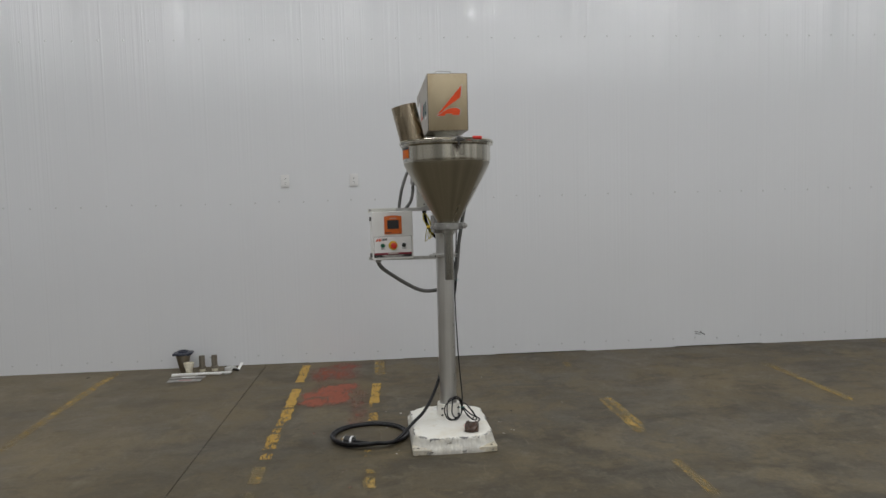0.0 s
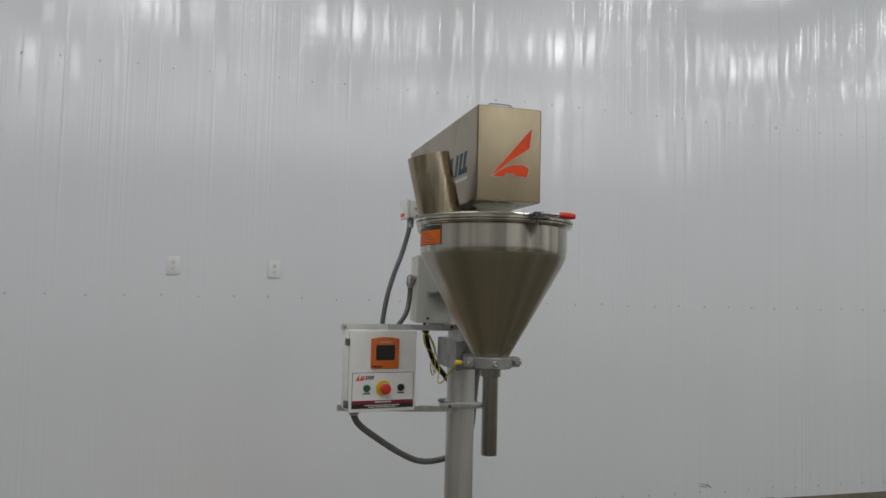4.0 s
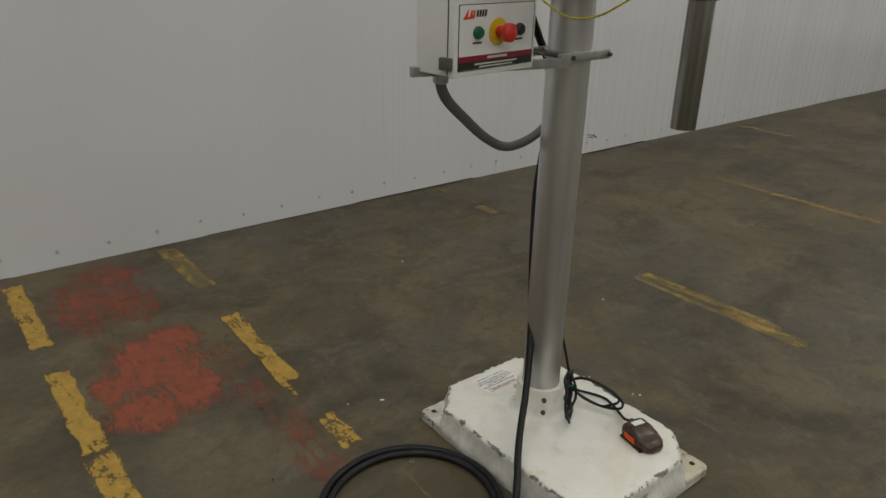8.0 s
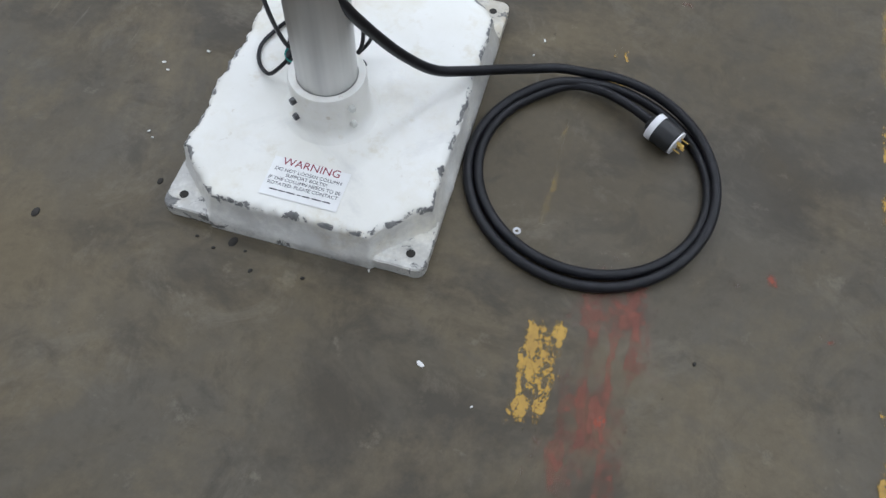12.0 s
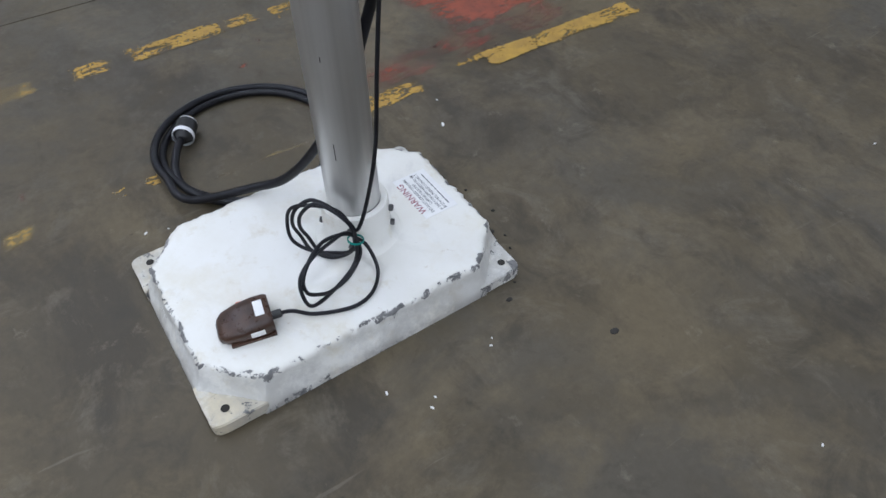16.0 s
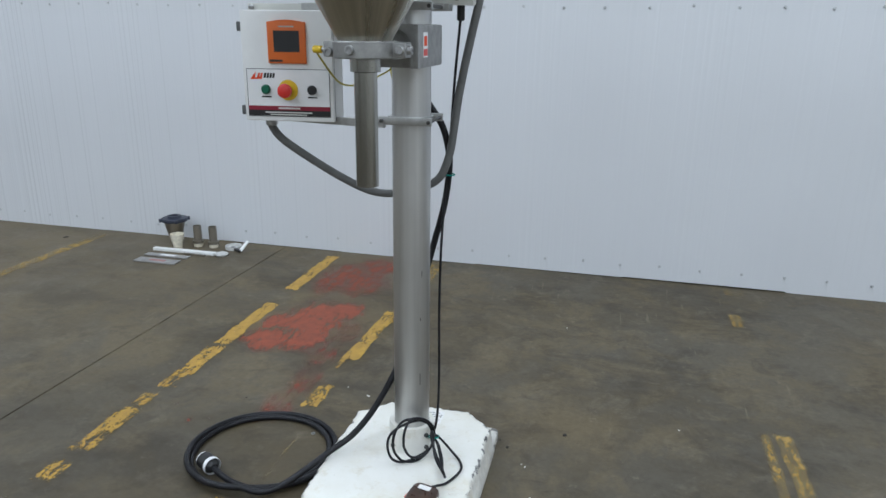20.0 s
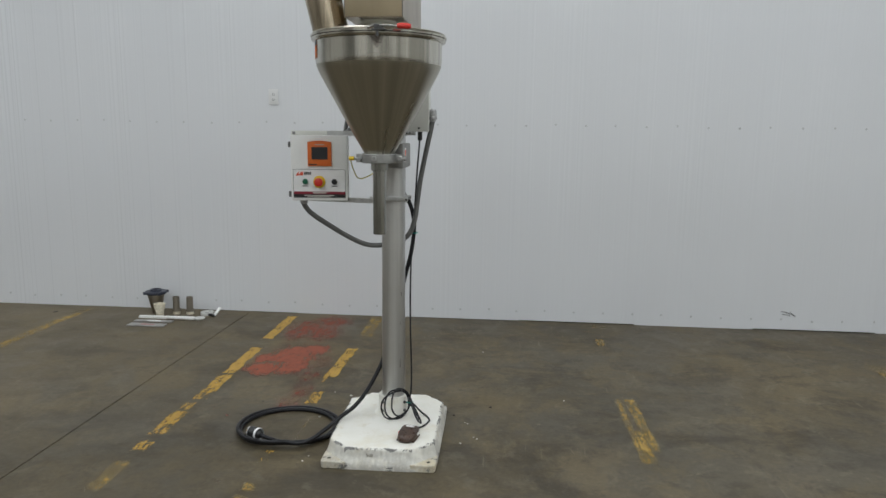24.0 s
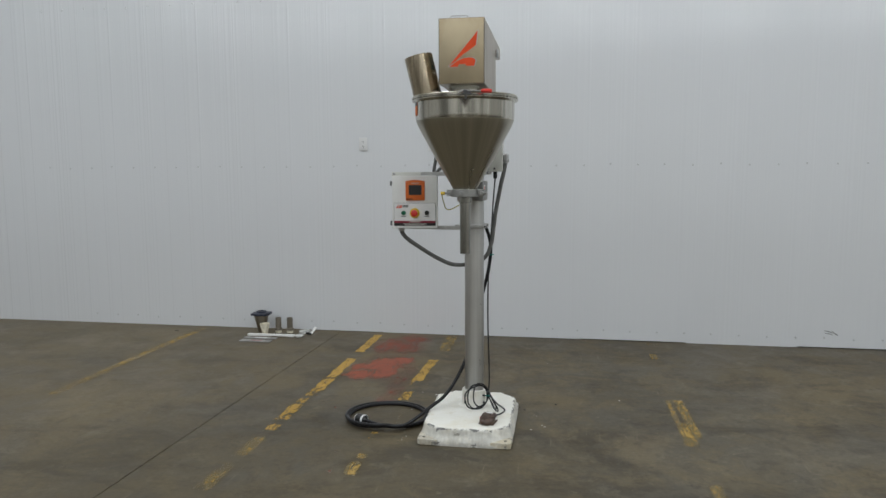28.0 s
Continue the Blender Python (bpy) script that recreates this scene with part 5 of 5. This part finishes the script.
def build_pedal():
    ped = thing("foot_pedal", (0.632, 4.43, 0.095), "brown metal foot switch pedal standing on the base", "foot switch")
    m = pose(0.640, 4.437, 0.0955, 0, 0, -12)
    shell = bmesh.new()
    rings = []
    for y, w, lo, hi in ((-0.060, 0.018, 0.003, 0.016), (-0.056, 0.028, 0.001, 0.023), (-0.044, 0.037, 0.001, 0.031), (-0.015, 0.043, 0.0, 0.039), (0.020, 0.044, 0.0, 0.046), (0.043, 0.042, 0.0, 0.048), (0.050, 0.039, 0.002, 0.045)):
        ring = []
        for k in range(14):
            a = 2 * math.pi * k / 14
            c, s = math.cos(a), math.sin(a)
            x = w * math.copysign(abs(c) ** 0.55, c)
            z = (lo + hi) / 2 + (hi - lo) / 2 * math.copysign(abs(s) ** 0.6, s)
            ring.append(shell.verts.new((x, y, z)))
        rings.append(ring)
    for a, b in zip(rings, rings[1:]):
        for k in range(14):
            shell.faces.new((a[k], a[(k + 1) % 14], b[(k + 1) % 14], b[k]))
    shell.faces.new(rings[0])
    shell.faces.new(rings[-1])
    bmesh.ops.recalc_face_normals(shell, faces=shell.faces)
    bmesh.ops.transform(shell, matrix=m, verts=shell.verts)
    body = part("pedal_shell", shell, BROWN, ped, sharp=60)
    part("pedal_sticker", box(-0.018, 0.020, 0.020, 0.038, 0.0470, 0.0487, 0, m), PAPER, body)
    part("pedal_sticker", box(0.0435, 0.0446, 0.002, 0.030, 0.016, 0.029, 0, m), PAPER, body)
    part("pedal_sticker", box(-0.0446, -0.0435, -0.012, 0.030, 0.012, 0.030, 0, m), LOGO_RED, body)
    part("pedal_foot", box(-0.0435, 0.0435, -0.040, 0.050, -0.0005, 0.006, 0.002, m), BROWN, body)
    part("pedal_gland", rod(m @ Vector((0.012, 0.048, 0.026)), m @ Vector((0.012, 0.070, 0.026)), 0.009, 12, 0.002), BLACK, body)
    # cord: from the junction box down the column, a bundle of loops, then to the pedal
    r = 0.0042
    pts = [(0.636, 4.900, 1.475), (0.623, 4.892, 1.30), (0.612, 4.886, 1.10), (0.601, 4.868, 0.92), (0.600, 4.83, 0.75), (0.604, 4.80, 0.55), (0.612, 4.775, 0.38), (0.618, 4.74, 0.26), (0.615, 4.712, 0.192)]
    tie = Vector((0.613, 4.707, 0.170))
    for u, v, p, q, turns in (((-0.77, -0.62, 0.0), (-0.06, 0.12, 0.98), 0.078, 0.068, 2), ((-0.66, -0.72, 0.16), (0.0, 0.05, 0.97), 0.064, 0.066, 1), ((0.37, -0.90, -0.12), (-0.25, -0.25, 0.93), 0.084, 0.052, 2)):
        u, v = Vector(u).normalized(), Vector(v).normalized()
        for k in range(1, 10 * turns + 1):
            a = 2 * math.pi * k / 10
            grow = 1 + 0.07 * math.sin(0.9 * k)
            spot = tie + p * grow * (1 - math.cos(a)) * u + q * grow * math.sin(a) * v + Vector((0.004 * math.sin(1.7 * k), 0.005 * math.cos(2.1 * k), 0))
            spot.z = max(spot.z, 0.1005)
            pts.append(spot)
    end = m @ Vector((0.012, 0.066, 0.026))
    pts += [(0.632, 4.722, 0.150), (0.668, 4.722, 0.112), (0.704, 4.690, 0.100), (0.719, 4.645, 0.100), (0.708, 4.598, 0.100), (0.688, 4.555, 0.102), (0.668, 4.525, 0.112), end]
    part("pedal_cord", tube(smooth_path(pts, 5), r, 8), RUBBER, ped, "thin black cord tied in loops")
    part("cable_tie", lathe([(0.016, -0.002), (0.018, -0.002), (0.018, 0.002), (0.016, 0.002)], along((0.614, 4.705, 0.166), (0.612, 4.711, 0.194)), 14, caps=False), TEAL, ped)
    part("cable_tie", lathe([(0.016, -0.002), (0.018, -0.002), (0.018, 0.002), (0.016, 0.002)], along((0.612, 4.885, 1.00), (0.614, 4.885, 1.04)), 14, caps=False), TEAL, ped)


build_pedal()

# ---- loose parts by the wall ----


def build_pile():
    x, y = -1.752, 6.845
    t = thing("spare_hopper_funnel", (x, y, 0), "steel cone funnel with a dark blue-black flange", "funnel")
    part("cone", lathe([(0.030, 0.0), (0.032, 0.002), (0.070, 0.17), (0.068, 0.17), (0.028, 0.0)], pose(x, y, 0), 28, caps=False), DIRTY_STEEL, t)
    fl = part("flange", lathe([(0.068, 0.165), (0.083, 0.166), (0.085, 0.170), (0.085, 0.184), (0.082, 0.188), (0.052, 0.188), (0.046, 0.192), (0.044, 0.204), (0.028, 0.204), (0.028, 0.17)], pose(x, y, 0), 28, caps=False), BLUE_BLACK, t)
    for k in range(4):
        a = radians(40 + 90 * k)
        part("flange_lug", box(-0.014, 0.014, -0.012, 0.012, 0.166, 0.188, 0.003, pose(x + 0.086 * math.cos(a), y + 0.086 * math.sin(a), 0, 0, 0, math.degrees(a))), BLUE_BLACK, fl)
    x, y = -1.682, 6.755
    t = thing("plastic_cup", (x, y, 0), "stained off-white plastic cup on the floor", "cup")
    part("cup_body", lathe([(0.0, 0.0), (0.026, 0.0), (0.028, 0.003), (0.034, 0.062), (0.041, 0.066), (0.044, 0.098), (0.046, 0.100), (0.046, 0.105), (0.042, 0.105), (0.027, 0.006), (0.0, 0.006)], pose(x, y, 0), 24, caps=False), STAINED_PLASTIC, t)
    for k, (x, y) in enumerate(((-1.582, 6.840), (-1.470, 6.845))):
        t = thing("strainer_tube", (x, y, 0), "small dark steel tube standing on a pale foot", "tube part", "strainer tubes")
        part("foot", lathe([(0.0, 0), (0.026, 0.0), (0.030, 0.004), (0.030, 0.022), (0.026, 0.026)], pose(x, y, 0), 20), STAINED_PLASTIC, t)
        part("collar", lathe([(0.028, 0.026), (0.036, 0.028), (0.036, 0.044), (0.028, 0.048)], pose(x, y, 0), 20), DIRTY_STEEL, t)
        part("barrel", lathe([(0.0265, 0.046), (0.0265, 0.146), (0.023, 0.146), (0.023, 0.046)], pose(x, y, 0), 20, caps=False), DIRTY_STEEL, t)
    for x, y, yaw, length, w in ((-1.595, 6.690, 0, 0.45, 0.034), (-1.50, 6.655, -3, 0.16, 0.016)):
        dark = w < 0.02
        t = thing("plastic_bar", (x, y, 0), "thin dark bar lying beside the white bar" if dark else "white plastic bar lying on the floor", "bar")
        part("bar_body", box(-length / 2, length / 2, -w / 2, w / 2, 0.001, 0.010 if dark else 0.020, 0.002, pose(x, y, 0, 0, 0, yaw)), DIRTY_STEEL if dark else PLASTIC_WHITE, t)
    for x, y, yaw, l, w in ((-1.655, 6.590, 0, 0.31, 0.050), (-1.655, 6.480, 0, 0.29, 0.080)):
        t = thing("metal_plate", (x, y, 0), "flat dull metal plate lying on the floor", "plate", "metal plates")
        pl = part("plate_body", box(-l / 2, l / 2, -w / 2, w / 2, 0.001, 0.009, 0.003, pose(x, y, 0, 0, 0, yaw)), PALE_METAL, t)
        part("plate_label", box(-0.05, 0.06, -0.015, 0.015, 0.009, 0.0096, 0, pose(x, y, 0, 0, 0, yaw)), PALE_RED if w > 0.06 else LABEL_WHITE, pl)
    x, y = -1.330, 6.86
    t = thing("plastic_tub", (x, y, 0), "cloudy shallow round plastic tub lying on the floor", "tub")
    part("tub_body", lathe([(0.0, 0.004), (0.050, 0.004), (0.052, 0.022), (0.056, 0.022), (0.056, 0.0), (0.0, 0.0)], pose(x, y, 0), 28, caps=False), CLEAR_PLASTIC, t)
    x, y = -1.330, 6.700
    t = thing("plastic_dish", (x, y, 0), "small clear plastic dish on the floor", "dish")
    part("dish_body", lathe([(0.0, 0.003), (0.036, 0.004), (0.044, 0.014), (0.046, 0.013), (0.038, 0.0), (0.0, 0.0)], pose(x, y, 0), 24, caps=False), CLEAR_PLASTIC, t)
    x, y = -1.250, 6.80
    t = thing("scraper", (x, y, 0), "white plastic scraper with a black grip", "scraper")
    part("blade", box(-0.014, 0.014, 0.0, 0.085, -0.004, 0.004, 0.002, pose(x + 0.005, y - 0.01, 0.010, 38, 0, -24)), PLASTIC_WHITE, t)
    part("scraper_grip", box(-0.012, 0.012, -0.045, 0.065, 0.002, 0.018, 0.003, pose(x - 0.028, y + 0.010, 0, 0, 0, 58)), BLACK, t)


build_pile()

# ---- crumbs on the floor ----


def build_crumbs():
    rng = random.Random(11)
    spots = [(0.217, 5.184, 1.0), (0.111, 5.233, 0.35), (0.176, 4.402, 0.35), (0.160, 4.350, 0.6), (0.952, 6.095, 0.5), (0.876, 4.612, 0.6), (0.900, 4.853, 0.45), (0.955, 4.670, 0.55), (0.938, 4.688, 0.4), (1.433, 5.235, 0.5),
             (0.886, 4.866, 0.3), (0.362, 5.033, 0.4)]
    bm = bmesh.new()
    for x, y, s in spots:
        m = pose(x, y, 0.002, rng.uniform(-10, 10), rng.uniform(-10, 10), rng.uniform(0, 360))
        k = 0.008 * s
        prism([(-k, -0.3 * k), (-0.3 * k, -0.5 * k), (0.8 * k, -0.45 * k), (1.05 * k, 0.1 * k), (0.4 * k, 0.5 * k), (-0.7 * k, 0.35 * k)], 0.0022, m @ Matrix.Translation((0, 0, -0.001)), bm)
    tagged(part("paint_flakes", bm, CHIP), "scattered small white paint flakes on the floor", "debris", kind="stuff")
    bm = bmesh.new()
    for x, y, s in ((1.018, 5.094, 0.95), (0.823, 4.960, 0.7), (0.630, 5.047, 1.0), (0.575, 5.096, 0.45), (0.476, 5.083, 0.4), (0.66, 5.07, 0.35), (0.60, 5.06, 0.3), (0.70, 5.055, 0.35), (-2.59, 6.78, 1.9), (-0.133, 5.384, 0.6), (-0.256, 5.046, 0.4), (0.79, 5.00, 0.3)):
        lathe([(0.012 * s, 0.0005), (0.009 * s, 0.003), (0, 0.004)], pose(x, y, 0, 0, 0, rng.uniform(0, 90)) @ Matrix.Diagonal((1, 0.7, 1, 1)), 9, bm)
    washer = thing("washer", (0.112, 4.867, 0), "small bright steel washer lying on the floor", "washer")
    part("washer_ring", lathe([(0.0035, 0.0004), (0.008, 0.0004), (0.008, 0.002), (0.0035, 0.002), (0.0035, 0.0004)], pose(0.112, 4.867, 0), 16, caps=False), ZINC, washer)
    tagged(part("dirt_crumbs", bm, DIRT_AND_SHADE), "dark dirt crumbs on the concrete floor", "debris", kind="stuff")


build_crumbs()
